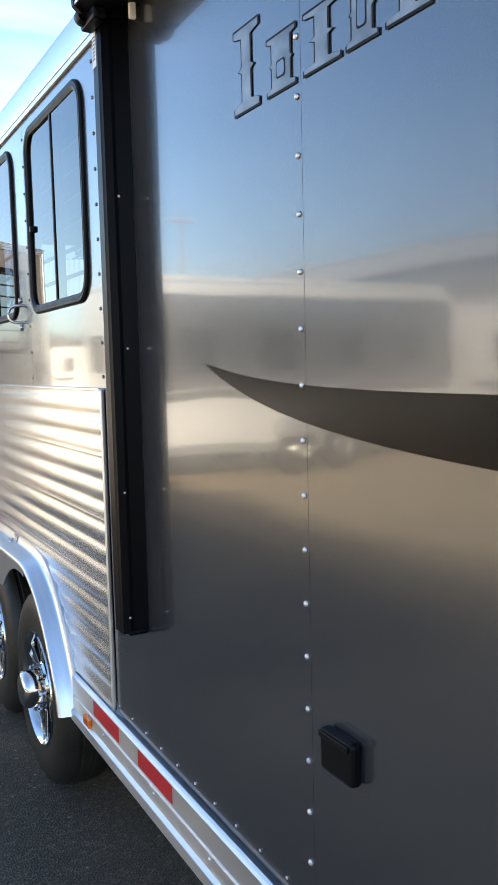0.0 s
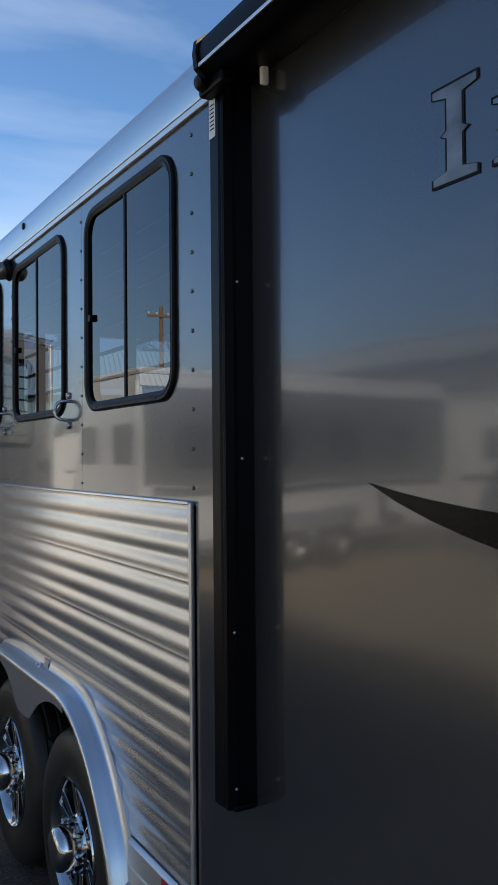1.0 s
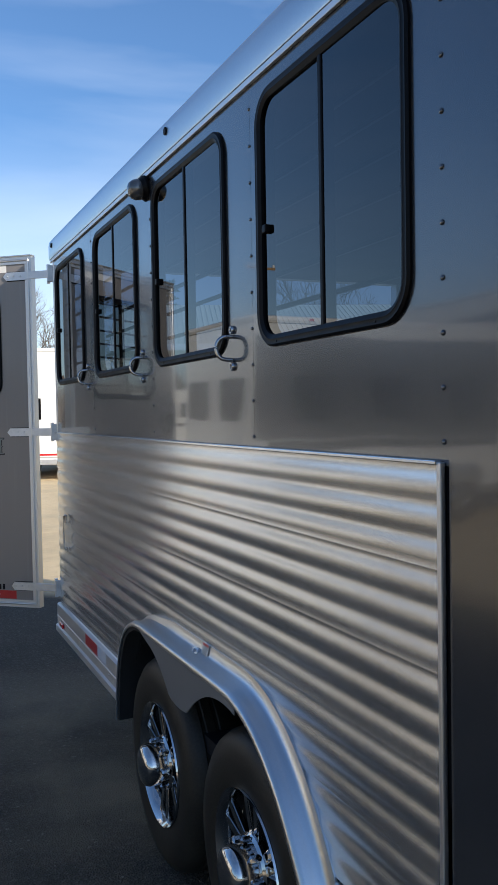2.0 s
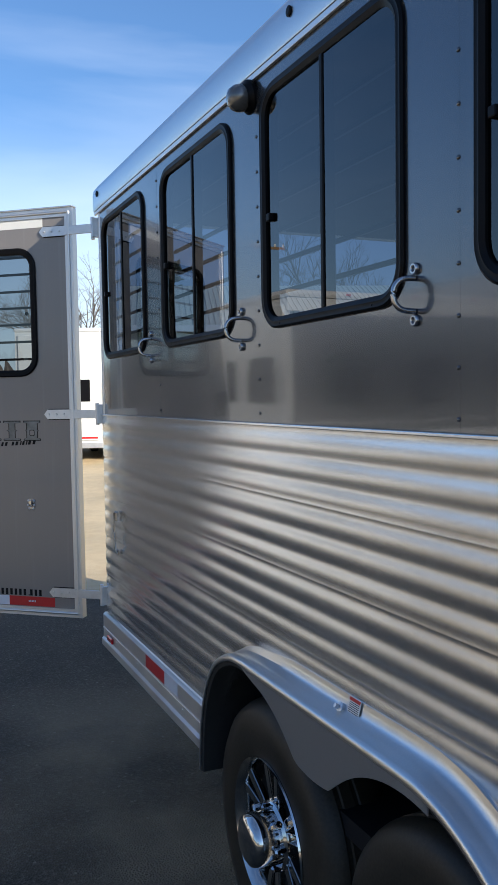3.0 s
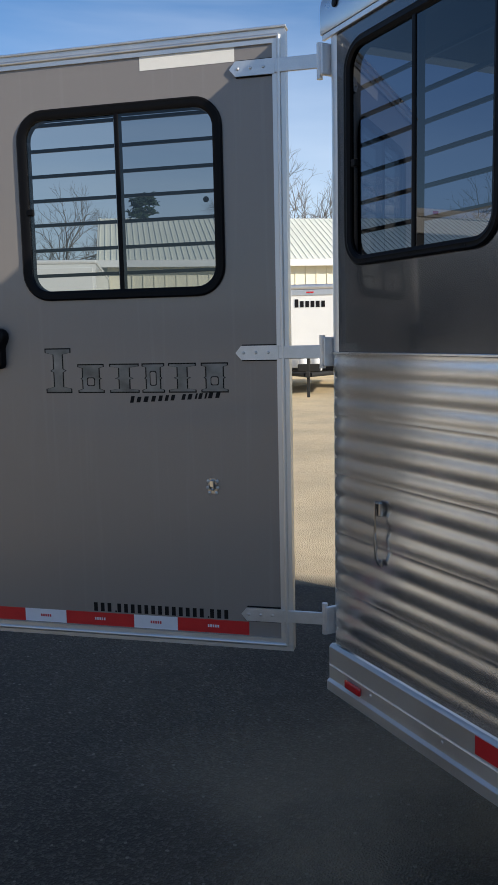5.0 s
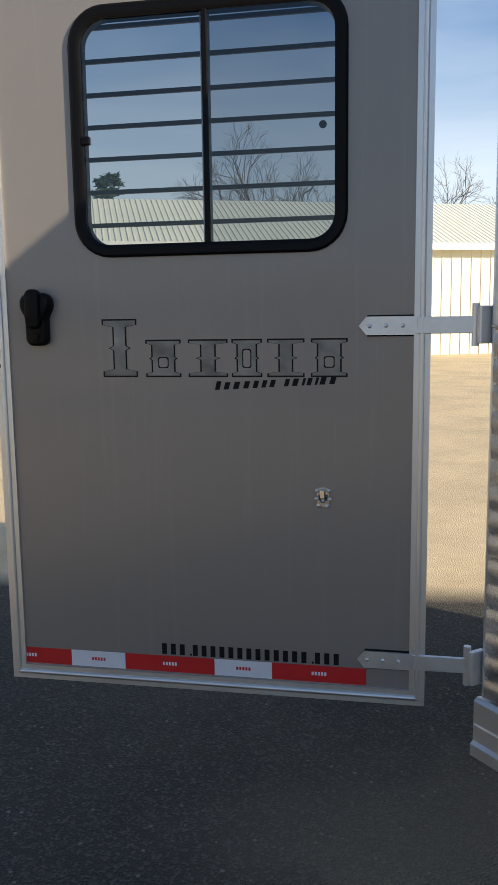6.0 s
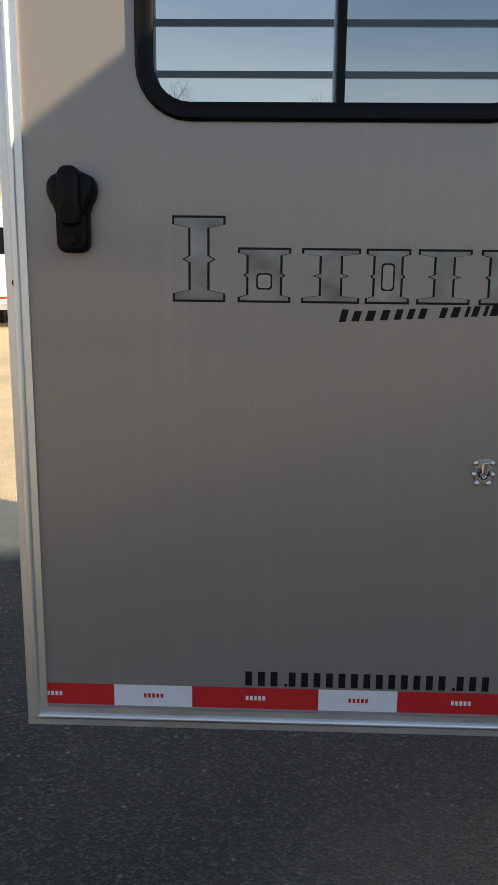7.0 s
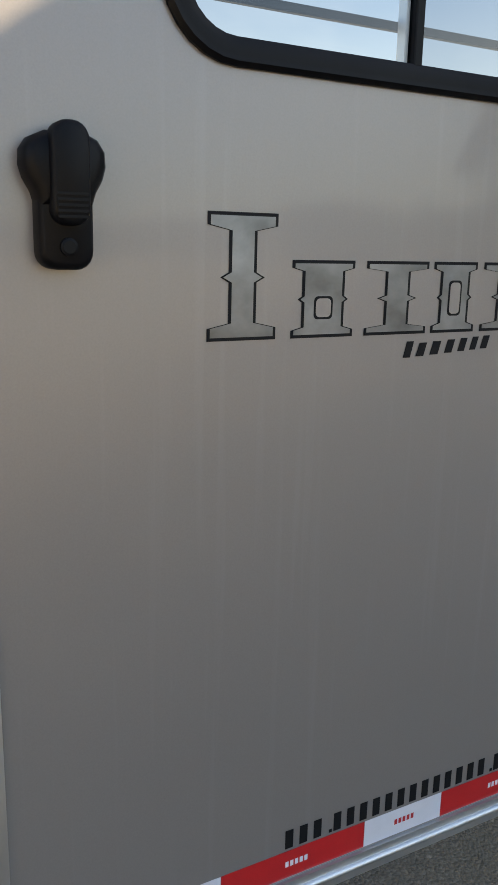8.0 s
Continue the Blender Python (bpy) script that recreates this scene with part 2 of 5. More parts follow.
def ground_material():
    """Dark asphalt with light aggregate by the trailer, tan gravel farther out; the split also paints in shade and sun.
    """
    m = bpy.data.materials.new("asphalt and gravel")
    m.use_nodes = True
    t = m.node_tree
    b = t.nodes["Principled BSDF"]
    c = t.nodes.new("ShaderNodeTexCoord")
    vor = t.nodes.new("ShaderNodeTexVoronoi")
    vor.inputs["Scale"].default_value = 110
    chip = t.nodes.new("ShaderNodeMapRange")
    chip.inputs["From Min"].default_value, chip.inputs["From Max"].default_value = 0.60, 1.0
    sep = t.nodes.new("ShaderNodeSeparateColor")
    big = t.nodes.new("ShaderNodeTexNoise")
    big.inputs["Scale"].default_value, big.inputs["Detail"].default_value = 0.8, 8
    mid = t.nodes.new("ShaderNodeTexNoise")
    mid.inputs["Scale"].default_value, mid.inputs["Detail"].default_value = 9, 6
    for n in (vor, big, mid):
        t.links.new(c.outputs["Object"], n.inputs["Vector"])
    t.links.new(vor.outputs["Color"], sep.inputs[0])
    t.links.new(sep.outputs[0], chip.inputs["Value"])
    asphalt = t.nodes.new("ShaderNodeMix")
    asphalt.data_type = "RGBA"
    asphalt.inputs[6].default_value, asphalt.inputs[7].default_value = (0.023, 0.0215, 0.018, 1), (0.086, 0.080, 0.066, 1)
    t.links.new(chip.outputs[0], asphalt.inputs[0])
    gravel = t.nodes.new("ShaderNodeMix")
    gravel.data_type = "RGBA"
    gravel.inputs[6].default_value, gravel.inputs[7].default_value = (0.66, 0.50, 0.29, 1), (0.84, 0.69, 0.45, 1)
    t.links.new(mid.outputs["Fac"], gravel.inputs[0])
    # sparse larger pale stones
    vs = t.nodes.new("ShaderNodeTexVoronoi")
    vs.inputs["Scale"].default_value = 38
    t.links.new(c.outputs["Object"], vs.inputs["Vector"])
    ss = t.nodes.new("ShaderNodeSeparateColor")
    t.links.new(vs.outputs["Color"], ss.inputs[0])
    pick = t.nodes.new("ShaderNodeMath")
    pick.operation = "GREATER_THAN"
    pick.inputs[1].default_value = 0.95
    t.links.new(ss.outputs[1], pick.inputs[0])
    near = t.nodes.new("ShaderNodeMath")
    near.operation = "LESS_THAN"
    near.inputs[1].default_value = 0.26
    t.links.new(vs.outputs["Distance"], near.inputs[0])
    both = t.nodes.new("ShaderNodeMath")
    both.operation = "MULTIPLY"
    t.links.new(pick.outputs[0], both.inputs[0])
    t.links.new(near.outputs[0], both.inputs[1])
    stones = t.nodes.new("ShaderNodeMix")
    stones.data_type = "RGBA"
    stones.inputs[7].default_value = (0.17, 0.155, 0.13, 1)
    t.links.new(both.outputs[0], stones.inputs[0])
    t.links.new(asphalt.outputs[2], stones.inputs[6])
    # brown dust, brightened near the trailer to stand in for reflected light patches
    bright_dust = t.nodes.new("ShaderNodeMapRange")
    bright_dust.inputs["From Min"].default_value, bright_dust.inputs["From Max"].default_value, bright_dust.inputs["To Max"].default_value = 0.36, 0.58, 0.85
    t.links.new(big.outputs["Fac"], bright_dust.inputs["Value"])
    dusty = t.nodes.new("ShaderNodeMix")
    dusty.data_type = "RGBA"
    dusty.inputs[7].default_value = (0.27, 0.205, 0.13, 1)
    dry = t.nodes.new("ShaderNodeSeparateXYZ")
    t.links.new(c.outputs["Object"], dry.inputs[0])
    band = t.nodes.new("ShaderNodeMapRange")
    band.inputs["From Min"].default_value, band.inputs["From Max"].default_value = 6.3, 7.6
    band.inputs["To Min"].default_value, band.inputs["To Max"].default_value = 1.0, 0.12
    t.links.new(dry.outputs["Y"], band.inputs["Value"])
    begin = t.nodes.new("ShaderNodeMapRange")
    begin.inputs["From Min"].default_value, begin.inputs["From Max"].default_value = 4.0, 4.9
    begin.inputs["To Min"].default_value, begin.inputs["To Max"].default_value = 0.10, 1.0
    t.links.new(dry.outputs["Y"], begin.inputs["Value"])
    close = t.nodes.new("ShaderNodeMapRange")
    close.inputs["From Min"].default_value, close.inputs["From Max"].default_value = 0.15, 0.75
    close.inputs["To Min"].default_value, close.inputs["To Max"].default_value = 0.16, 1.0
    t.links.new(dry.outputs["X"], close.inputs["Value"])
    swept = t.nodes.new("ShaderNodeMath")
    swept.operation = "MULTIPLY"
    t.links.new(close.outputs[0], swept.inputs[0])
    t.links.new(begin.outputs[0], swept.inputs[1])
    worn = t.nodes.new("ShaderNodeMath")
    worn.operation = "MULTIPLY"
    t.links.new(bright_dust.outputs[0], worn.inputs[0])
    t.links.new(swept.outputs[0], worn.inputs[1])
    amount = t.nodes.new("ShaderNodeMath")
    amount.operation = "MULTIPLY"
    t.links.new(worn.outputs[0], amount.inputs[0])
    t.links.new(band.outputs[0], amount.inputs[1])
    t.links.new(amount.outputs[0], dusty.inputs[0])
    t.links.new(stones.outputs[2], dusty.inputs[6])
    # unseen brown gravel beside the trailer's front half, added to warm its wall's reflection
    wobble = t.nodes.new("ShaderNodeMath")
    wobble.operation = "MULTIPLY_ADD"
    wobble.inputs[1].default_value = 1.6
    t.links.new(big.outputs["Fac"], wobble.inputs[0])
    t.links.new(dry.outputs["Y"], wobble.inputs[2])
    ahead = t.nodes.new("ShaderNodeMapRange")
    ahead.inputs["From Min"].default_value, ahead.inputs["From Max"].default_value = 4.7, 5.5
    ahead.inputs["To Min"].default_value, ahead.inputs["To Max"].default_value = 0.75, 0.0
    t.links.new(wobble.outputs[0], ahead.inputs["Value"])
    beside = t.nodes.new("ShaderNodeMapRange")
    beside.inputs["From Min"].default_value, beside.inputs["From Max"].default_value = -0.1, 0.6
    beside.inputs["To Min"].default_value, beside.inputs["To Max"].default_value = 1.0, 0.0
    t.links.new(dry.outputs["X"], beside.inputs["Value"])
    patch_mask = t.nodes.new("ShaderNodeMath")
    patch_mask.operation = "MULTIPLY"
    t.links.new(ahead.outputs[0], patch_mask.inputs[0])
    t.links.new(beside.outputs[0], patch_mask.inputs[1])
    warm_patch = t.nodes.new("ShaderNodeMix")
    warm_patch.data_type = "RGBA"
    warm_patch.inputs[7].default_value = (0.36, 0.26, 0.155, 1)
    t.links.new(patch_mask.outputs[0], warm_patch.inputs[0])
    t.links.new(dusty.outputs[2], warm_patch.inputs[6])
    xyz = t.nodes.new("ShaderNodeSeparateXYZ")
    t.links.new(c.outputs["Object"], xyz.inputs[0])
    # dark to pale near the trailer's shadow edge: shade and sun put into the colours
    far = t.nodes.new("ShaderNodeMapRange")
    far.inputs["From Min"].default_value, far.inputs["From Max"].default_value = 10.9, 11.3
    aslant = t.nodes.new("ShaderNodeMath")
    aslant.operation = "MULTIPLY_ADD"
    aslant.inputs[1].default_value = 0.8
    t.links.new(xyz.outputs["X"], aslant.inputs[0])
    t.links.new(xyz.outputs["Y"], aslant.inputs[2])
    wob = t.nodes.new("ShaderNodeMath")
    wob.operation = "MULTIPLY_ADD"
    wob.inputs[1].default_value = 0.4
    t.links.new(big.outputs["Fac"], wob.inputs[0])
    t.links.new(aslant.outputs[0], wob.inputs[2])
    t.links.new(wob.outputs[0], far.inputs["Value"])
    west = t.nodes.new("ShaderNodeMapRange")
    west.inputs["From Min"].default_value, west.inputs["From Max"].default_value = 3.0, 3.8
    neg = t.nodes.new("ShaderNodeMath")
    neg.operation = "MULTIPLY_ADD"
    neg.inputs[1].default_value = -1
    t.links.new(xyz.outputs["X"], neg.inputs[0])
    t.links.new(big.outputs["Fac"], neg.inputs[2])
    t.links.new(neg.outputs[0], west.inputs["Value"])
    top = t.nodes.new("ShaderNodeMath")
    top.operation = "MAXIMUM"
    t.links.new(far.outputs[0], top.inputs[0])
    t.links.new(west.outputs[0], top.inputs[1])
    mix = t.nodes.new("ShaderNodeMix")
    mix.data_type = "RGBA"
    t.links.new(top.outputs[0], mix.inputs[0])
    t.links.new(warm_patch.outputs[2], mix.inputs[6])
    t.links.new(gravel.outputs[2], mix.inputs[7])
    stain = t.nodes.new("ShaderNodeMix")
    stain.data_type, stain.blend_type = "RGBA", "MULTIPLY"
    stain.inputs[0].default_value = 0.55
    sr = t.nodes.new("ShaderNodeMapRange")
    sr.inputs["From Min"].default_value, sr.inputs["From Max"].default_value, sr.inputs["To Min"].default_value = 0.3, 0.6, 0.65
    t.links.new(big.outputs["Fac"], sr.inputs["Value"])
    t.links.new(mix.outputs[2], stain.inputs[6])
    t.links.new(sr.outputs[0], stain.inputs[7])
    t.links.new(stain.outputs[2], b.inputs["Base Color"])
    b.inputs["Roughness"].default_value = 0.85
    bp = t.nodes.new("ShaderNodeBump")
    bp.inputs["Strength"].default_value, bp.inputs["Distance"].default_value = 1.0, 0.010
    t.links.new(vor.outputs["Distance"], bp.inputs["Height"])
    t.links.new(bp.outputs["Normal"], b.inputs["Normal"])
    return m


ASPHALT = ground_material()

# ---- building helpers ----
I4 = Matrix.Identity(4)


def part(name, bm, mat, parent=None, label="", smooth=False, orient=True):
    """Links a bmesh as one mesh object, under a thing or a part."""
    if orient:
        bmesh.ops.recalc_face_normals(bm, faces=bm.faces)
    me = bpy.data.meshes.new(name)
    bm.to_mesh(me)
    bm.free()
    me.materials.append(mat)
    if smooth:
        me.polygons.foreach_set("use_smooth", [True] * len(me.polygons))
        me.set_sharp_from_angle(angle=radians(38))
    ob = new(name, me)
    if parent:
        ob.parent = parent
    if label:
        ob["label"] = label
    return ob


def piece(name, mesh, parent, m):
    """One more object on a shared mesh, at the pose m."""
    ob = new(name, mesh)
    ob.parent = parent
    ob.matrix_basis = m
    return ob


def box(bm, a, b, m=I4, bevel=0.0):
    """A box between two corners, with bevelled edges."""
    r = bmesh.ops.create_cube(bm, size=1.0)
    c = (Vector(a) + Vector(b)) / 2
    d = Vector(b) - Vector(a)
    bmesh.ops.transform(bm, matrix=Matrix.Translation(c) @ Matrix.Diagonal((abs(d.x), abs(d.y), abs(d.z), 1)), verts=r["verts"])
    vs = r["verts"]
    if bevel:
        es = list({e for v in vs for e in v.link_edges})
        out = bmesh.ops.bevel(bm, geom=es, offset=bevel, segments=2, affect="EDGES", profile=0.5)
        vs = list({v for f in out["faces"] for v in f.verts} | {v for v in vs if v.is_valid})
    bmesh.ops.transform(bm, matrix=m, verts=vs)
    return bm


def boxed(a, b, m=I4, bevel=0.0):
    return box(bmesh.new(), a, b, m, bevel)


def prism(bm, poly, w0, w1, m=I4):
    """Extrudes a polygon of (u, z) from depth w0 to w1; local axes u, w, z."""
    lo = [bm.verts.new(m @ Vector((u, w0, z))) for u, z in poly]
    hi = [bm.verts.new(m @ Vector((u, w1, z))) for u, z in poly]
    n = len(poly)
    bm.faces.new(lo)
    bm.faces.new(hi[::-1])
    for i in range(n):
        bm.faces.new((lo[i], hi[i], hi[(i + 1) % n], lo[(i + 1) % n]))
    return bm


def rounded(u0, u1, z0, z1, r, n=7):
    """The outline of a rounded rectangle."""
    pts = []
    for cu, cz, a0 in ((u1 - r, z1 - r, 0), (u0 + r, z1 - r, 90), (u0 + r, z0 + r, 180), (u1 - r, z0 + r, 270)):
        for i in range(n + 1):
            a = radians(a0 + 90 * i / n)
            pts.append((cu + r * math.cos(a), cz + r * math.sin(a)))
    return pts


def ring(bm, outlines, m=I4):
    """Joins loops of equal length, each (outline, depth), into a closed band."""
    loops = [[bm.verts.new(m @ Vector((u, w, z))) for u, z in pts] for pts, w in outlines]
    n = len(loops[0])
    for a, b in zip(loops, loops[1:] + loops[:1]):
        for i in range(n):
            bm.faces.new((a[i], a[(i + 1) % n], b[(i + 1) % n], b[i]))
    return bm


def lathe(bm, profile, m=I4, n=40):
    """Turns (radius, height) about the local z axis."""
    rows = []
    for r, hgt in profile:
        if r < 1e-6:
            rows.append([bm.verts.new(m @ Vector((0, 0, hgt)))])
        else:
            rows.append([bm.verts.new(m @ Vector((r * math.cos(2 * math.pi * i / n), r * math.sin(2 * math.pi * i / n), hgt))) for i in range(n)])
    for a, b in zip(rows, rows[1:]):
        for i in range(n):
            j = (i + 1) % n
            if len(a) == 1 and len(b) == 1:
                continue
            if len(a) == 1:
                bm.faces.new((a[0], b[j], b[i]))
            elif len(b) == 1:
                bm.faces.new((a[i], a[j], b[0]))
            else:
                bm.faces.new((a[i], a[j], b[j], b[i]))
    return bm


def tube(bm, pts, radii, n=8, cap=True):
    """A round bar along points."""
    loops = []
    for i, p in enumerate(pts):
        p = Vector(p)
        d = (Vector(pts[min(i + 1, len(pts) - 1)]) - Vector(pts[max(i - 1, 0)])).normalized()
        q = d.to_track_quat("Z", "Y")
        r = radii[i] if isinstance(radii, (list, tuple)) else radii
        loops.append([bm.verts.new(p + q @ Vector((r * math.cos(2 * math.pi * k / n), r * math.sin(2 * math.pi * k / n), 0))) for k in range(n)])
    for a, b in zip(loops, loops[1:]):
        for k in range(n):
            bm.faces.new((a[k], a[(k + 1) % n], b[(k + 1) % n], b[k]))
    if cap:
        bm.faces.new(loops[0])
        bm.faces.new(loops[-1][::-1])
    return bm


def thing(name, label, category, group="", kind="", at=(0, 0, 0)):
    ob = new(name)
    ob.location = at
    return tagged(ob, label, category, group, kind)


# local axes on the trailer's side: u to the rear (+y), w outwards (-x), z up
SIDE = Matrix(((0, -1, 0, 1.0), (1, 0, 0, 0), (0, 0, 1, 0), (0, 0, 0, 1)))
# local axes on the open door: u from the hinges, w outwards, z up
DU, DN = Vector((-0.763, 0.646, 0)).normalized(), Vector((-0.646, -0.763, 0)).normalized()
DOOR = Matrix(((DU.x, DN.x, 0, 0.899), (DU.y, DN.y, 0, 6.807), (0, 0, 1, 0), (0, 0, 0, 1)))

# ---- ground ----
bm = bmesh.new()
bmesh.ops.create_grid(bm, x_segments=8, y_segments=8, size=600, matrix=Matrix.Translation((0, 0, GROUND)))
tagged(part("ground", bm, ASPHALT), "dark asphalt with pale chips, tan gravel beyond", "ground", kind="structure")

# ---- the horse trailer ----
trailer = thing("horse_trailer", "pewter and aluminium horse trailer with an open rear door", "horse trailer")
Y0, Y1, X1 = -3.2, 6.70, 3.40
WINDOWS = [(3.147, 3.852), (4.076, 4.782), (4.998, 5.700), (5.926, 6.612)]
WZ0, WZ1 = 1.915, 2.590
RIV = bpy.data.meshes.new("rivet")
bm = bmesh.new()
lathe(bm, [(0.0058, 0), (0.0053, 0.0020), (0.0036, 0.0036), (0, 0.0042)], n=10)
bm.to_mesh(RIV)
bm.free()
RIV.materials.append(GALV)
RIV.polygons.foreach_set("use_smooth", [True] * len(RIV.polygons))


RIVP = RIV.copy()
RIVP.materials[0] = PEWTER
RIVB = RIV.copy()
RIVB.materials[0] = BLACK


def out_from(m, u, w, z):
    """A pose on a panel whose z axis points outwards."""
    return m @ Matrix.Translation((u, w, z)) @ pose(0, 0, 0, -90, 0, 0)


def wall_panel(y0, y1, z0, z1, proud, hole=None):
    """A sheet of the side wall, with a window's opening through it."""
    ys, zs = [y0, y1], [z0, z1]
    if hole:
        ys += [hole[0], hole[1]]
        zs += [hole[2], hole[3]]
    ys, zs = sorted(ys), sorted(zs)
    bm = bmesh.new()
    grid = {(i, k): bm.verts.new(SIDE @ Vector((y, proud, z))) for i, y in enumerate(ys) for k, z in enumerate(zs)}
    for i in range(len(ys) - 1):
        for k in range(len(zs) - 1):
            if hole and ys[i] == hole[0] and zs[k] == hole[2]:
                continue
            bm.faces.new((grid[i, k], grid[i + 1, k], grid[i + 1, k + 1], grid[i, k + 1]))
    ext = bmesh.ops.extrude_face_region(bm, geom=list(bm.faces))
    bmesh.ops.translate(bm, verts=[v for v in ext["geom"] if isinstance(v, bmesh.types.BMVert)], vec=(0.022, 0, 0))
    return part("wall_panel", bm, PEWTER, trailer)


front = wall_panel(Y0, 1.933, 0.66, 2.66, 0.0)
mid = wall_panel(1.928, 3.040, 0.66, 2.66, 0.0004)
cuts = [3.0405, 3.899, 4.814, 5.755, 6.678]
bays = []
for i, (a, b) in enumerate(WINDOWS):
    bays.append(wall_panel(cuts[i], cuts[i + 1] - 0.0001, 1.640, 2.66, 0.0003 * (i % 2), (a + 0.024, b - 0.024, WZ0 + 0.024, WZ1 - 0.024)))
for k in range(20):
    piece("rivet", RIV, mid, out_from(SIDE, 1.940, 0.0012, 0.766 + 0.1004 * k))
for k in range(10):
    piece("rivet", RIVP, bays[0], out_from(SIDE, 3.054, 0, 1.684 + 0.1003 * k))
for i in (1, 2, 3):
    for k in range(10):
        piece("rivet", RIVP, bays[i], out_from(SIDE, cuts[i] + 0.004, 0.0003, 1.677 + 0.0995 * k) @ Matrix.Scale(0.85, 4))


def corrugated(z):
    """A rolled profile of even waves, a little tighter in its valleys."""
    ph = 2 * math.pi * (z - 1.665) / 0.0657
    return 0.0062 + 0.0022 * math.cos(ph) - 0.0003 * math.cos(2 * ph)


def in_arch(y, z):
    """Inside the wheel opening, behind the fender."""
    for cy in (3.94, 4.75):
        if (y - cy) ** 2 + (z - 0.47) ** 2 < 0.432 ** 2:
            return True
    return 3.94 < y < 4.75 and z < 0.90


for k in range(5):
    top = 1.643 - 0.197 * k
    bottom = max(top - 0.1985, 0.646)
    bm = bmesh.new()
    ny, nz = 146, 26
    grid = {}
    for i in range(ny + 1):
        y = 3.064 + (6.678 - 3.064) * i / ny
        for q in range(nz + 1):
            z = top + (bottom - top) * q / nz
            lap = 0.0025 if q == nz else 0.0
            grid[i, q] = (y, corrugated(z) + lap, z)
    verts = {}
    for i in range(ny):
        for q in range(nz):
            quad = [(i, q), (i + 1, q), (i + 1, q + 1), (i, q + 1)]
            if any(in_arch(grid[c][0], grid[c][2]) for c in quad):
                continue
            for c in quad:
                if c not in verts:
                    verts[c] = bm.verts.new(SIDE @ Vector(grid[c]))
            bm.faces.new([verts[c] for c in quad])
    half = {f for f in bm.faces if f.calc_center_median().y > 4.35}
    if top < 0.95:
        rear = bm.copy()
        bmesh.ops.delete(rear, geom=[f for f in rear.faces if f.calc_center_median().y < 4.35], context="FACES")
        bmesh.ops.delete(bm, geom=list(half), context="FACES")
        part("corrugated_sheet", rear, ALU, trailer, smooth=True)
    part("corrugated_sheet", bm, ALU, trailer, smooth=True)
part("inner_skin", boxed((3.05, -0.022, 1.0), (6.67, -0.004, 1.642), SIDE), SHADE_LINING, trailer)
part("top_trim", boxed((3.060, 0.0, 1.6415), (6.68, 0.017, 1.650), SIDE, 0.002), ALU, trailer)
part("end_trim", boxed((3.050, 0.0, 0.66), (3.063, 0.013, 1.647), SIDE, 0.003), MILL, trailer)

# sill rail, rear corner post, floor, roof, inner walls
bm = bmesh.new()
for a, b in ((Y0, 3.455), (5.185, Y1 - 0.004)):
    prism(bm, [(0.0, 0.650), (0.012, 0.652), (0.018, 0.648), (0.024, 0.642), (0.024, 0.530), (0.034, 0.522), (0.034, 0.490), (0.0, 0.488), (-0.05, 0.488), (-0.05, 0.650)], a, b,
          Matrix(((-1, 0, 0, 1.0), (0, 1, 0, 0), (0, 0, 1, 0), (0, 0, 0, 1))))
sill = part("sill_rail", bm, MILL, trailer)
for a, b in ((Y0, 3.44), (5.20, Y1 - 0.01)):
    bm = bmesh.new()
    tube(bm, [SIDE @ Vector((a, 0.0235, 0.577)), SIDE @ Vector((b, 0.0235, 0.577))], 0.0045, 8)
    part("sill_bead", bm, MILL, sill, smooth=True)
bm = bmesh.new()
prism(bm, rounded(-0.075, 0.004, 6.650, 6.700, 0.02, 5), 0.495, 2.68, Matrix(((-1, 0, 0, 1.0), (0, 0, 1, 0), (0, 1, 0, 0), (0, 0, 0, 1))))
post = part("corner_post", bm, MILL, trailer, smooth=True)
part("corner_post", boxed((X1 - 0.08, 6.62, 0.495), (X1, 6.70, 2.68), I4, 0.01), MILL, trailer)
# dark ceiling added under the bright roof to keep the interior dim
part("ceiling_lining", boxed((1.03, Y0 + 0.06, 2.60), (X1 - 0.035, 6.62, 2.625)), SHADE_LINING, trailer)
part("rear_header", boxed((1.074, 6.63, 2.60), (X1 - 0.08, 6.70, 2.70), I4, 0.006), MILL, trailer)
part("rear_sill", boxed((1.052, 6.60, 0.495), (X1, 6.698, 0.66), I4, 0.006), MILL, trailer)
part("floor", boxed((1.03, Y0, 0.60), (X1, 6.60, 0.655)), SHADE_LINING, trailer)
part("far_wall", boxed((X1 - 0.03, Y0, 0.50), (X1 + 0.005, 6.62, 2.68)), SHADE_LINING, trailer)
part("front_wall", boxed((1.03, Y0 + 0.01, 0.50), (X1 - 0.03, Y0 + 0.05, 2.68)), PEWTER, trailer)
part("bulkhead", boxed((1.03, 2.95, 0.656), (X1 - 0.032, 3.0, 2.66)), SHADE_LINING, trailer)
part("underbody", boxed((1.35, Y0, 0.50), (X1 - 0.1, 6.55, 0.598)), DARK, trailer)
roof_line = [(0.012, 2.650), (0.014, 2.656), (0.014, 2.728), (0.009, 2.752), (-0.012, 2.778), (-0.06, 2.796), (-1.2, 2.860), (-2.30, 2.808), (-2.37, 2.79), (-2.40, 2.74), (-2.405, 2.65),
             (-2.38, 2.65), (-2.37, 2.73), (-2.30, 2.77), (-1.2, 2.815), (-0.08, 2.765), (-0.03, 2.745), (-0.012, 2.715), (-0.010, 2.650)]
bm = bmesh.new()
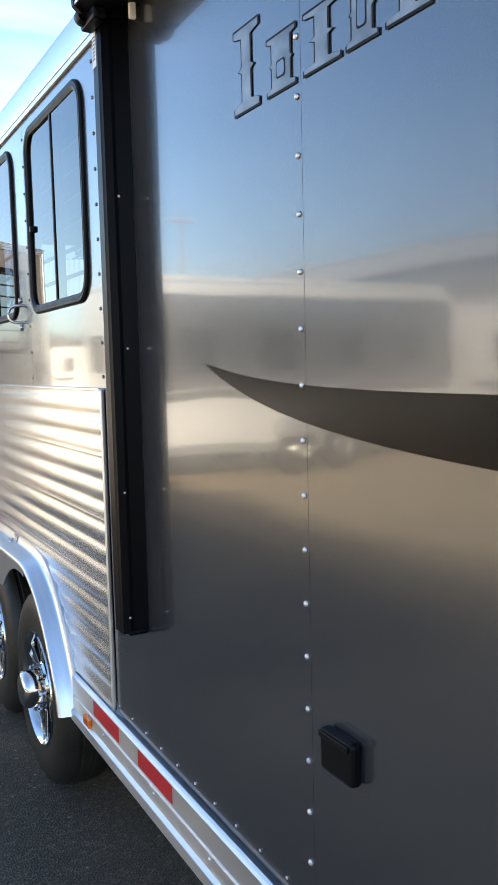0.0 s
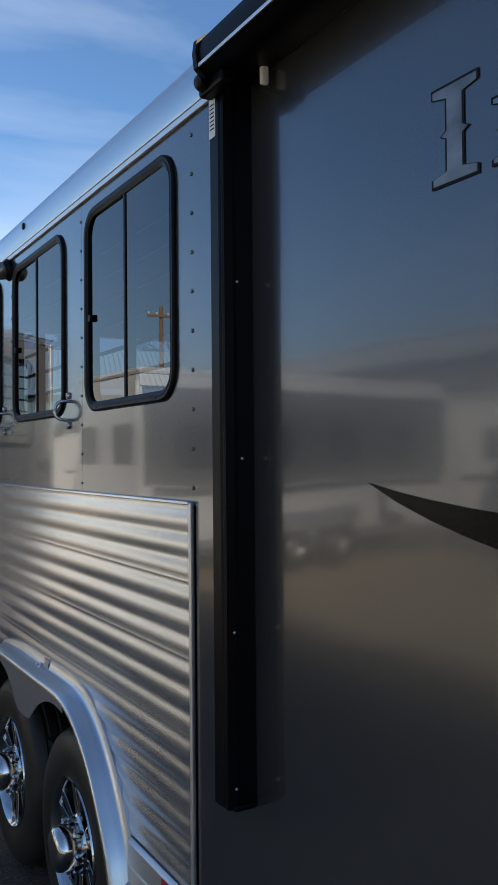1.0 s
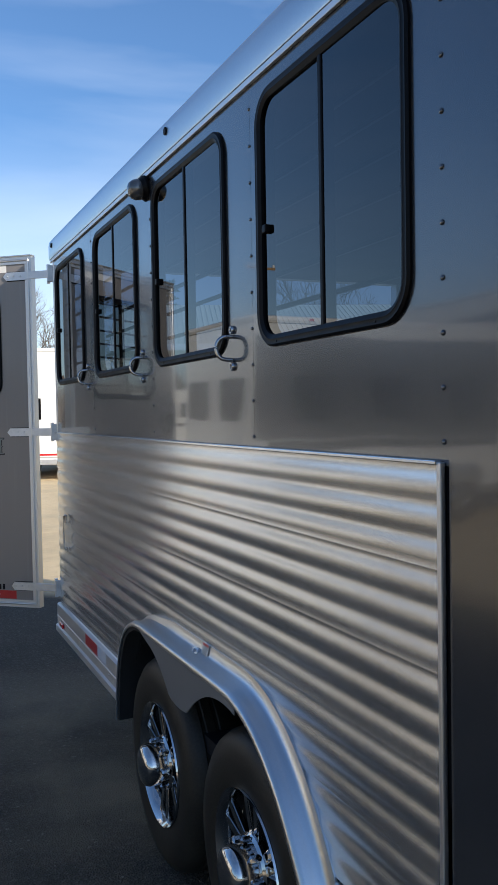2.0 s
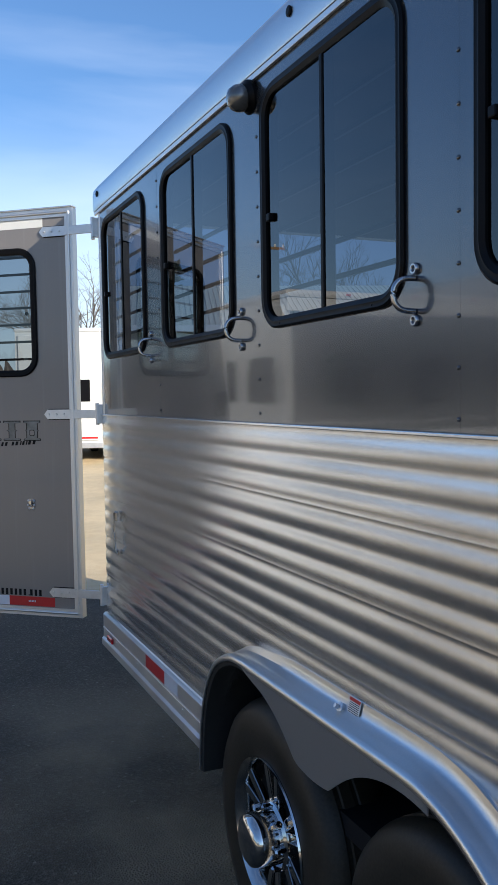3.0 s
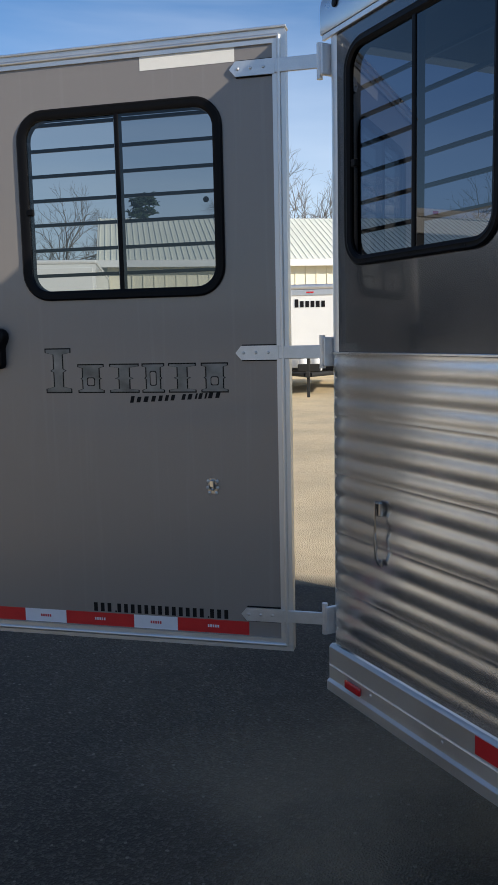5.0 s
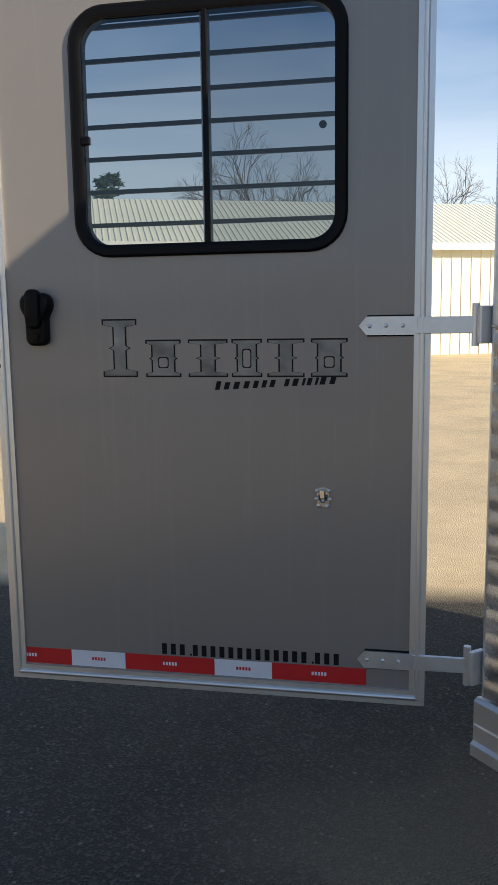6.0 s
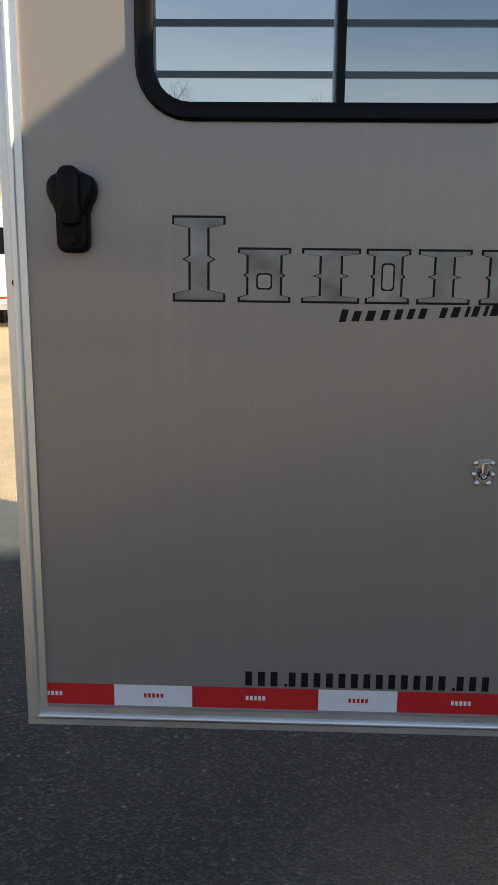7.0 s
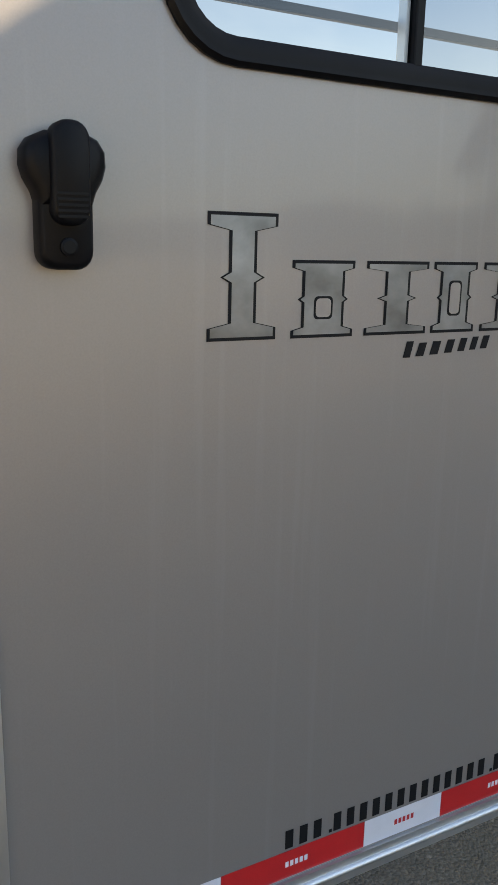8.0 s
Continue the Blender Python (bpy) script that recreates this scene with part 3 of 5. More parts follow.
prism(bm, roof_line, Y0, Y1 + 0.035, Matrix(((-1, 0, 0, 1.0), (0, 1, 0, 0), (0, 0, 1, 0), (0, 0, 0, 1))))
part("roof", bm, ROOFALU, trailer, smooth=True)
part("roof_lip", boxed((Y0, 0.0, 2.632), (Y1 + 0.03, 0.010, 2.6495), SIDE, 0.002), MILL, trailer)
for y in (4.571, 6.646, 2.9):
    bm = bmesh.new()
    lathe(bm, [(0.014, 0), (0.014, 0.004), (0.009, 0.006), (0, 0.006)], out_from(SIDE, y, 0.0145, 2.72), 16)
    part("roof_plug", bm, BLACK, trailer, "black rubber plug")


def window(m, u0, u1, z0, z1, parent, pane_mat, bars, latch_u, frame_w=0.031, r=0.092):
    """A black-framed sliding window with horizontal bars behind its two panes."""
    bm = bmesh.new()
    o = rounded(u0, u1, z0, z1, r)
    o2 = rounded(u0 + 0.006, u1 - 0.006, z0 + 0.006, z1 - 0.006, r - 0.006)
    i2 = rounded(u0 + frame_w - 0.012, u1 - frame_w + 0.012, z0 + frame_w - 0.012, z1 - frame_w + 0.012, r - frame_w + 0.012)
    i1 = rounded(u0 + frame_w, u1 - frame_w, z0 + frame_w, z1 - frame_w, r - frame_w)
    g = rounded(u0 + frame_w * 0.42, u1 - frame_w * 0.42, z0 + frame_w * 0.42, z1 - frame_w * 0.42, r - frame_w * 0.42)
    ring(bm, [(o, 0.001), (o, 0.006), (o2, 0.011), (g, 0.0095), (i2, 0.011), (i1, 0.005), (i1, -0.035), (i2, -0.035)], m)
    fr = part("window_frame", bm, BLACK, parent, "black rubber-edged window frame", True)
    um = (u0 + u1) / 2
    own = fr if parent is trailer else parent
    e = frame_w - 0.004
    part("mullion", boxed((um - 0.009, -0.030, z0 + e), (um + 0.007, 0.006, z1 - e), m, 0.003), BLACK, own)
    part("sash_edge", boxed((um + 0.0072, -0.026, z0 + e), (um + 0.013, -0.006, z1 - e), m, 0.002), MILL if parent is not trailer else BLACK, own)
    for a, b, w in ((u0 + e, um - 0.008, 0.002), (um + 0.006, u1 - e, -0.002)):
        far = a > um
        poly = []
        for u, z in rounded(u0 + e, u1 - e, z0 + e, z1 - e, r - e):
            u = min(max(u, a), b)
            if not poly or abs(poly[-1][0] - u) + abs(poly[-1][1] - z) > 1e-5:
                poly.append((u, z))
        if abs(poly[0][0] - poly[-1][0]) + abs(poly[0][1] - poly[-1][1]) < 1e-5:
            poly.pop()
        bm = bmesh.new()
        vs = [bm.verts.new(m @ Vector((u, w, z))) for u, z in poly]
        bm.faces.new(vs)
        bm.normal_update()
        if bm.faces[:][0].normal.dot(m.to_3x3() @ Vector((0, 1, 0))) < 0:
            bmesh.ops.reverse_faces(bm, faces=bm.faces[:])
        part("pane", bm, SASHGLASS if pane_mat is DOORGLASS and not far else pane_mat, own, orient=False)
    for z in bars:
        part("bar", boxed((u0 - 0.012, -0.062, z - 0.006), (u1 + 0.012, -0.050, z + 0.006), m, 0.002), SLAT, own)
    bm = bmesh.new()
    box(bm, (latch_u - 0.016, -0.004, z0 + 0.30), (latch_u + 0.006, 0.012, z0 + 0.322), m, 0.003)
    part("latch", bm, BLACK, own)
    return fr


BARS = [2.465, 2.378, 2.292, 2.205, 2.117, 2.028, 1.938]
for a, b in WINDOWS:
    f = window(SIDE, a, b, WZ0, WZ1, trailer, TINT, BARS, b - 0.05)
    for u in (a + 0.12, b - 0.12):
        piece("frame_screw", RIVB, f, out_from(SIDE, u, 0.0095, WZ0 + 0.012) @ Matrix.Scale(0.5, 4))


def grab_handle(y, z):
    """A bent tie bar on two eye brackets."""
    pts = []
    for i in range(17):
        a = radians(-90 + 180 * i / 16)
        pts.append(SIDE @ Vector((y + 0.010 * math.cos(a), 0.002 + 0.046 * math.cos(a) ** 0.55, z + 0.034 * math.sin(a))))
    bm = bmesh.new()
    tube(bm, pts, 0.0062, 10)
    hdl = part("grab_handle", bm, TIE, trailer, "polished tie ring", True)
    for s in (1, -1):
        bm = bmesh.new()
        lathe(bm, [(0.0125, 0), (0.0125, 0.005), (0.0105, 0.008), (0.0075, 0.008), (0.0055, 0.006), (0.0055, 0.001), (0, 0.001)], out_from(SIDE, y - 0.003, 0.001, z + 0.053 * s), 14)
        part("bracket", bm, TIE, hdl, smooth=True)


for y in (4.044, 4.946, 5.868):
    grab_handle(y, 1.932)

# roof-edge flood lamp
bm = bmesh.new()
lm = SIDE @ Matrix.Translation((4.852, 0.0, 2.596)) @ pose(0, 0, 0, -102, 0, 0) @ Matrix.Scale(0.96, 4)
lathe(bm, [(0.050, 0), (0.050, 0.012), (0.042, 0.020), (0.040, 0.028), (0, 0.028)], lm, 24)
lamp = part("flood_lamp", bm, BLACK, trailer, "round black-based flood lamp", True)
bm = bmesh.new()
lathe(bm, [(0.038, 0.026), (0.041, 0.034), (0.039, 0.052), (0.030, 0.068), (0.016, 0.076), (0, 0.078)], lm, 24)
part("lens", bm, LENS, lamp, "ribbed clear lens", True)
for k in range(-3, 4):
    bm = bmesh.new()
    rr = math.sqrt(max(0.041 ** 2 - (k * 0.010) ** 2, 0)) * 0.95
    tube(bm, [lm @ Vector((k * 0.010, rr * math.cos(radians(a)), 0.034 + 0.043 * math.sin(radians(a)) * rr / 0.041)) for a in range(8, 173, 18)], 0.0016, 6)
    part("lens_rib", bm, LENS, lamp, smooth=True)

# awning arm, roller and porch lamp
bm = bmesh.new()
prism(bm, [(0.0, 2.752), (0.040, 2.754), (0.052, 2.748), (0.072, 2.750), (0.074, 2.757), (0.071, 2.764), (0.074, 2.772), (0.074, 2.808), (0.066, 2.816), (0.0, 2.816)], 0.996, 2.640,
      Matrix(((-1, 0, 0, 0.9985), (0, 0, 1, 0), (0, 1, 0, 0), (0, 0, 0, 1))))
arm = part("awning_arm", bm, ARM, trailer, "black upright awning arm")
part("arm_foot", boxed((2.745, 0.002, 0.988), (2.815, 0.060, 1.003), SIDE, 0.006), ARM, arm)
part("arm_edge", boxed((2.8165, 0.002, 1.0), (2.819, 0.030, 2.60), SIDE, 0.001), ARM, arm)
for x, z in ((0.969, 1.759), (0.944, 1.379), (0.946, 1.039), (0.960, 2.15)):
    piece("bolt", RIV, arm, Matrix.Translation((x, 2.7525 if x > 0.95 else 2.7490, z)) @ pose(0, 0, 0, 90, 0, 0) @ Matrix.Scale(0.65, 4))
label = part("label", boxed((2.782, 0.0757, 2.478), (2.810, 0.0765, 2.612), SIDE), STICKER, arm, "white warning label")
part("warning_mark", boxed((2.788, 0.0767, 2.570), (2.804, 0.0772, 2.590), SIDE), YELLOW, arm)
for k in range(7):
    part("print_line", boxed((2.786, 0.0767, 2.550 - 0.009 * k), (2.806, 0.0771, 2.553 - 0.009 * k), SIDE), INK, arm)
HY1 = 2.735
bm = bmesh.new()
prism(bm, [(0.0, 2.600), (0.060, 2.588), (0.118, 2.588), (0.136, 2.602), (0.140, 2.630), (0.136, 2.654), (0.120, 2.668), (0.0, 2.676)], Y0, HY1, Matrix(((-1, 0, 0, 0.998), (0, 1, 0, 0), (0, 0, 1, 0), (0, 0, 0, 1))))
roller = part("awning_roller", bm, ARM, trailer, "black awning roller housing", True)
bm = bmesh.new()
prism(bm, [(0.0, 2.594), (0.060, 2.580), (0.122, 2.580), (0.142, 2.598), (0.146, 2.630), (0.142, 2.658), (0.124, 2.674), (0.0, 2.682)], HY1, HY1 + 0.016, Matrix(((-1, 0, 0, 0.998), (0, 1, 0, 0), (0, 0, 1, 0), (0, 0, 0, 1))))
part("end_cap", bm, BLACK, roller)
part("rain_strip", boxed((Y0, 0.1385, 2.598), (HY1, 0.1425, 2.606), SIDE, 0.001), MILL, roller, "aluminium rail edge")
bm = bmesh.new()
lathe(bm, [(0.018, 0), (0.020, 0.01), (0.020, 0.03), (0.012, 0.042), (0, 0.044)], SIDE @ Matrix.Translation((HY1 + 0.012, 0.112, 2.585)) @ pose(0, 0, 0, 0, 90, 0), 14)
part("end_knob", bm, BLACK, roller, smooth=True)
part("arm_head", boxed((2.690, 0.075, 2.560), (2.800, 0.110, 2.592), SIDE, 0.008), ARM, arm)
part("arm_stay", boxed((2.655, 0.012, 2.558), (2.668, 0.030, 2.598), SIDE, 0.004), WHITEPAINT, arm, "small pale stay")
bm = bmesh.new()
lathe(bm, [(0.060, 0), (0.063, 0.010), (0.057, 0.024), (0.040, 0.030), (0, 0.032)], out_from(SIDE, 1.772, 0.001, 2.456), 28)
part("porch_lamp", bm, BLACK, trailer, "round black porch lamp", True)

# swoosh stripe on the front wall
bm = bmesh.new()
poly_t, poly_b = [], []
for i in range(31):
    s = i / 30
    y = 2.347 - 2.4 * s
    poly_t.append((y, 1.714 - 0.062 * (1 - math.exp(-s * 7.5)) - 0.006 * s + 0.06 * s * s))
    poly_b.append((y, 1.713 - 0.172 * (1 - math.exp(-s * 6.0)) + 0.02 * s * s))
prism(bm, poly_t + poly_b[::-1][:-1], 0.0018, 0.0024, SIDE)
part("swoosh_stripe", bm, STRIPE, trailer, "black tapering vinyl stripe")


def logo(m, parent, u0, du, z0, first, small, w, paint, slope=0.0):
    """The maker's mark as six plain ornamented silver blocks with a black edge, the first one tall; no letters."""
    step = [0.0, 0.185, 0.365, 0.545, 0.690, 0.865]
    wide = [0.150, 0.150, 0.165, 0.125, 0.150, 0.145]
    for i in range(6):
        hgt = first if i == 0 else small
        a = u0 + du * step[i]
        b = u0 + du * (step[i] + wide[i])
        if a > b:
            a, b = b, a
        c = b - a
        zb = z0 + slope * step[i]

        def block(g):
            n = 0.30 if i % 2 == 0 else 0.16
            q = [(a + g, zb + g), (b - g, zb + g), (b - g, zb + 0.10 * hgt + g * 0), (b - c * n - g, zb + 0.14 * hgt), (b - c * n - g, zb + 0.46 * hgt), (b - c * n * 0.6 - g, zb + 0.50 * hgt), (b - c * n - g, zb + 0.54 * hgt), (b - c * n - g, zb + 0.86 * hgt), (b - g, zb + 0.90 * hgt), (b - g, zb + hgt - g)]
            return q + [(a + b - u, z) for u, z in q[::-1]]
        part("mark_edge", prism(bmesh.new(), block(0.0), w, w + 0.0004, m), INK, parent)
        if i in (1, 3, 5):
            mu, hz = (a + b) / 2, hgt * (0.30 if i != 3 else 0.5)
            for g, dw, mt in ((0.0, 0.0011, INK), (0.003, 0.0015, paint)):
                part("mark_slot", prism(bmesh.new(), rounded(mu - c * 0.15 + g, mu + c * 0.15 - g, zb + 0.24 * hgt + g, zb + 0.24 * hgt + hz - g, 0.006, 3), w + dw, w + dw + 0.0003, m), mt, parent)
        part("mark_fill", prism(bmesh.new(), block(0.0044), w + 0.0005, w + 0.0009, m), LOGO, parent, "silver shaded vinyl")


logo(SIDE, mid, 2.172, -0.70, 2.194, 0.163, 0.105, 0.0022, PEWTER)

# tape, marker lamps and latches on the side
part("red_tape", boxed((2.972, 0.0245, 0.590), (3.215, 0.0252, 0.640), SIDE), RED, trailer)
part("red_tape", boxed((2.567, 0.0245, 0.590), (2.812, 0.0252, 0.640), SIDE), RED, trailer)
part("red_tape", boxed((5.714, 0.0245, 0.588), (5.966, 0.0252, 0.640), SIDE), RED, trailer)
part("white_tape", boxed((5.556, 0.0245, 0.588), (5.7135, 0.0252, 0.640), SIDE), WHITE, trailer)
part("marker_lamp", boxed((6.500, 0.0242, 0.536), (6.588, 0.036, 0.564), SIDE, 0.005), REDLENS, trailer, "red side marker lamp")
part("marker_lamp", boxed((3.240, 0.0242, 0.532), (3.300, 0.038, 0.566), SIDE, 0.006), AMBER, trailer, "amber side marker lamp")
for y in (5.50, 5.25, 6.1, 6.45, 2.35, 2.1, 3.12, 2.7):
    piece("rivet", RIV, sill, out_from(SIDE, y, 0.0242, 0.560) @ Matrix.Scale(0.9, 4))
for k in range(28):
    piece("rivet", RIV, sill, out_from(SIDE, 3.02 - 0.11 * k, 0.002, 0.685) @ Matrix.Scale(0.6, 4))
for k in range(20):
    piece("rivet", RIV, post, Matrix.Translation((1.012, 6.7005, 0.75 + 0.095 * k)) @ pose(0, 0, 0, -90, 0, 0) @ Matrix.Scale(0.6, 4))
hk = part("door_holdback", boxed((6.398, 0.012, 1.150), (6.428, 0.026, 1.196), SIDE, 0.004), TIE, trailer, "dull steel door hold-back hook")
bm = bmesh.new()
tube(bm, [SIDE @ Vector(p) for p in ((6.413, 0.03, 1.19), (6.414, 0.032, 1.10), (6.411, 0.030, 1.02), (6.408, 0.022, 1.0))], 0.0045, 8)
part("hook", bm, TIE, hk, smooth=True)
part("hook_plate", boxed((6.396, 0.014, 0.992), (6.422, 0.020, 1.016), SIDE, 0.003), TIE, hk)
part("vent_cover", boxed((1.768, 0.0015, 0.992), (1.866, 0.026, 1.070), SIDE, 0.008), BLACK, trailer, "black plastic outlet cover")
part("vent_hinge", boxed((1.773, 0.0265, 1.054), (1.861, 0.031, 1.066), SIDE, 0.002), BLACK, trailer)

# ---- fender ----
TOP = [(5.190, 0.470), (5.175, 0.620), (5.130, 0.760), (5.050, 0.870), (4.950, 0.925), (4.850, 0.945), (4.600, 0.948), (4.300, 0.950), (4.020, 0.952), (3.920, 0.945), (3.830, 0.920), (3.740, 0.873), (3.650, 0.800), (3.570, 0.705), (3.500, 0.600), (3.460, 0.500)]


def arch(cy, y):
    """The height of a wheel arch's edge."""
    d = abs(y - cy)
    return 0.50 + 0.425 * math.sqrt(max(0.0, 1 - (d / 0.425) ** 2)) if d < 0.425 else 0.0


def curve_at(pts, n):
    """Points evenly along a smooth line through pts."""
    out = []
    m = len(pts) - 1
    for i in range(n + 1):
        f = m * i / n
        k = min(int(f), m - 1)
        s = f - k
        p0, p1, p2, p3 = (Vector(pts[max(0, min(m, k + d))]) for d in (-1, 0, 1, 2))
        out.append(0.5 * ((2 * p1) + (p2 - p0) * s + (2 * p0 - 5 * p1 + 4 * p2 - p3) * s * s + (3 * p1 - p0 - 3 * p2 + p3) * s ** 3))
    return out


edge = curve_at(TOP, 90)
bm = bmesh.new()
rows = []
for p in edge:
    d = Vector((p.x - min(max(p.x, 3.94), 4.75), p.y - 0.48)).normalized()
    k = 1.0 - 0.72 * min(1.0, max(0.0, (p.x - 4.60) / 0.36))
    rows.append([bm.verts.new(SIDE @ Vector((q.x, w, q.y))) for q, w in ((p + d * 0.056 * k, 0.004), (p + d * 0.055 * k, 0.0105), (p + d * 0.046 * k, 0.0125), (p + d * 0.026 * k, 0.0175), (p + d * 0.019 * k, 0.026), (p + d * 0.013 * k, 0.044), (p + d * 0.008, 0.064), (p + d * 0.003, 0.074), (p - d * 0.004, 0.078), (p - d * 0.014, 0.078), (p - d * 0.014, 0.074))])
for a, b in zip(rows, rows[1:]):
    for i in range(len(a) - 1):
        bm.faces.new((a[i], a[i + 1], b[i + 1], b[i]))
fender = part("fender", bm, FENDER, trailer, "rolled aluminium tandem fender", True)
# skirt between the arches
bm = bmesh.new()
hi, lo = [], []
for i in range(49):
    y = 4.860 - 0.955 * i / 48
    lowest = 0.775 + 0.0
    zs_ = [v for v in (arch(4.79, y), arch(3.985, y), lowest) if v > 0]
    zl = math.log(sum(math.exp(45 * v) for v in zs_)) / 45 - 0.012
    # a soft dip between the two arches
    zl = max(zl, lowest + 0.10 * min(1.0, abs(y - 4.385) / 0.30) ** 2)
    zl = min(zl, 0.932)
    zl += (0.9432 - zl) * min(1.0, max(0.0, (y - 4.72) / 0.13)) ** 2
    hi.append((y, 0.944))
    lo.append((y, zl))
prism(bm, hi + lo[::-1], 0.072, 0.0755, SIDE)
part("skirt", bm, material("satin fender skirt", (0.30, 0.295, 0.29), 0.38, 0.6, 0, 0.06, 5, 260, 0.00004), fender, "flat grey fender skirt")
# dark liner inside, the wheel well's shade held in its near-black colour
bm = bmesh.new()
rows = []
for p in edge:
    d = Vector((p.x - min(max(p.x, 3.94), 4.75), p.y - 0.48)).normalized()
    rows.append([bm.verts.new(SIDE @ Vector((q.x, w, q.y))) for q, w in ((p - d * 0.006, 0.074), (p - d * 0.028, 0.070), (p - d * 0.030, -0.02), (p - d * 0.012, -0.30))])
for a, b in zip(rows, rows[1:]):
    for i in range(3):
        bm.faces.new((a[i], a[i + 1], b[i + 1], b[i]))
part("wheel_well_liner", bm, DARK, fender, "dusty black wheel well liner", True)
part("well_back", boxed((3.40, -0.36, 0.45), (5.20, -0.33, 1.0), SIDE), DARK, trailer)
bm = bmesh.new()
lathe(bm, [(0.014, 0), (0.014, 0.010), (0.006, 0.012), (0.006, 0.024), (0, 0.024)], SIDE @ Matrix.Translation((4.322, 0.022, 0.968)) @ pose(0, 0, 0, -60, 0, 0), 6)
part("fender_bolt", bm, GALV, fender)
tilt = SIDE @ Matrix.Translation((4.272, 0.0188, 0.984)) @ pose(0, 0, 0, 14, 0, 0)
part("fender_label", boxed((-0.026, 0.0, -0.016), (0.026, 0.001, 0.024), tilt), STICKER, fender, "small white warning label")
part("label_head", boxed((-0.024, 0.0011, 0.015), (0.024, 0.0015, 0.023), tilt), RED, fender)
for k in range(6):
    part("print_line", boxed((-0.022, 0.0011, 0.0105 - 0.0045 * k), (0.022, 0.0014, 0.0120 - 0.0045 * k), tilt), INK, fender)

# ---- wheels ----


def wheel(y, x=0.965):
    """A tandem trailer wheel: tyre, spoked bright rim, hub cap and nuts; the local z axis points outwards."""
    w = Matrix.Translation((x, y, GROUND + 0.39)) @ pose(0, 0, 0, 0, -90, 0)
    bm = bmesh.new()
    lathe(bm, [(0.215, -0.03), (0.222, -0.008), (0.245, 0.0), (0.300, 0.004), (0.345, -0.004), (0.372, -0.022), (0.384, -0.045), (0.388, -0.06), (0.384, -0.065), (0.384, -0.075), (0.390, -0.079), (0.390, -0.11), (0.385, -0.114), (0.385, -0.124), (0.390, -0.128), (0.388, -0.17), (0.372, -0.208), (0.345, -0.226), (0.300, -0.234), (0.225, -0.225), (0.215, -0.20)], w, 72)
    tyre = part("wheel", bm, RUBBER, trailer, "black tyre on a bright spoked wheel", True)
    bm = bmesh.new()
    lathe(bm, [(0.218, -0.20), (0.205, -0.17), (0.200, -0.05), (0.205, -0.02), (0.216, -0.006), (0.224, 0.002), (0.226, -0.004), (0.222, -0.012), (0.222, -0.03)], w, 60)
    part("rim", bm, CHROME, tyre, "polished rim", True)
    # a near-black disc painted as the shade behind the spokes
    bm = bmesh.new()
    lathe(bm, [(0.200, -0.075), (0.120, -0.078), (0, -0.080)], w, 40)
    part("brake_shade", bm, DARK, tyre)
    for k in range(6):
        for s in (-1, 1):
            bm = bmesh.new()
            mm = w @ Matrix.Rotation(2 * math.pi * k / 6 + s * 0.17, 4, "Z")
            prism(bm, [(0.060, -0.030), (0.206, -0.018), (0.206, -0.036), (0.060, -0.058)], -0.015, 0.015, mm)
            bmesh.ops.bevel(bm, geom=list(bm.edges), offset=0.004, segments=2, affect="EDGES")
            part("spoke", bm, CHROME, tyre, smooth=True)
    bm = bmesh.new()
    lathe(bm, [(0.098, -0.06), (0.098, -0.024), (0.090, -0.016), (0.070, -0.014)], w, 40)
    part("hub_plate", bm, CHROME, tyre, smooth=True)
    bm = bmesh.new()
    lathe(bm, [(0.076, -0.02), (0.076, 0.040), (0.070, 0.056), (0.054, 0.066), (0.024, 0.071), (0, 0.072)], w, 36)
    part("hub_cap", bm, CHROME, tyre, "polished hub cap", True)
    for k in range(8):
        bm = bmesh.new()
        lathe(bm, [(0.011, -0.016), (0.011, 0.008), (0.006, 0.014), (0, 0.014)], w @ Matrix.Rotation(2 * math.pi * k / 8, 4, "Z") @ Matrix.Translation((0.088, 0, 0)), 6)
        part("wheel_nut", bm, CHROME, tyre)
    return tyre


for y in (3.94, 4.75):
    wheel(y)
for y in (3.94, 4.75):
    bm = bmesh.new()
    lathe(bm, [(0.2, 0), (0.384, 0.0), (0.39, 0.03), (0.39, 0.2), (0.384, 0.23), (0.2, 0.23)], Matrix.Translation((X1 - 0.30, y, GROUND + 0.39)) @ pose(0, 0, 0, 0, 90, 0), 40)
    part("far_wheel", bm, RUBBER, trailer, smooth=True)
part("axle", boxed((1.2, 3.90, 0.40), (X1 - 0.3, 3.98, 0.48)), DARK, trailer)
part("axle", boxed((1.2, 4.71, 0.40), (X1 - 0.3, 4.79, 0.48)), DARK, trailer)

# ---- the open rear door ----
DZ0, DZ1, DW = 0.603, 2.684, 1.225
ys = [0.036, 0.250, 0.933, DW - 0.036]
zs = [DZ0 + 0.03, 1.879, 2.466, DZ1 - 0.03]
bm = bmesh.new()
grid = {(i, k): bm.verts.new(DOOR @ Vector((u, 0.0, z))) for i, u in enumerate(ys) for k, z in enumerate(zs)}
for i in range(3):
    for k in range(3):
        if (i, k) != (1, 1):
            bm.faces.new((grid[i, k], grid[i + 1, k], grid[i + 1, k + 1], grid[i, k + 1]))
ext = bmesh.ops.extrude_face_region(bm, geom=list(bm.faces))
bmesh.ops.translate(bm, verts=[v for v in ext["geom"] if isinstance(v, bmesh.types.BMVert)], vec=-DN * 0.03)
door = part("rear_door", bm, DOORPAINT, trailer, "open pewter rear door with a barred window")


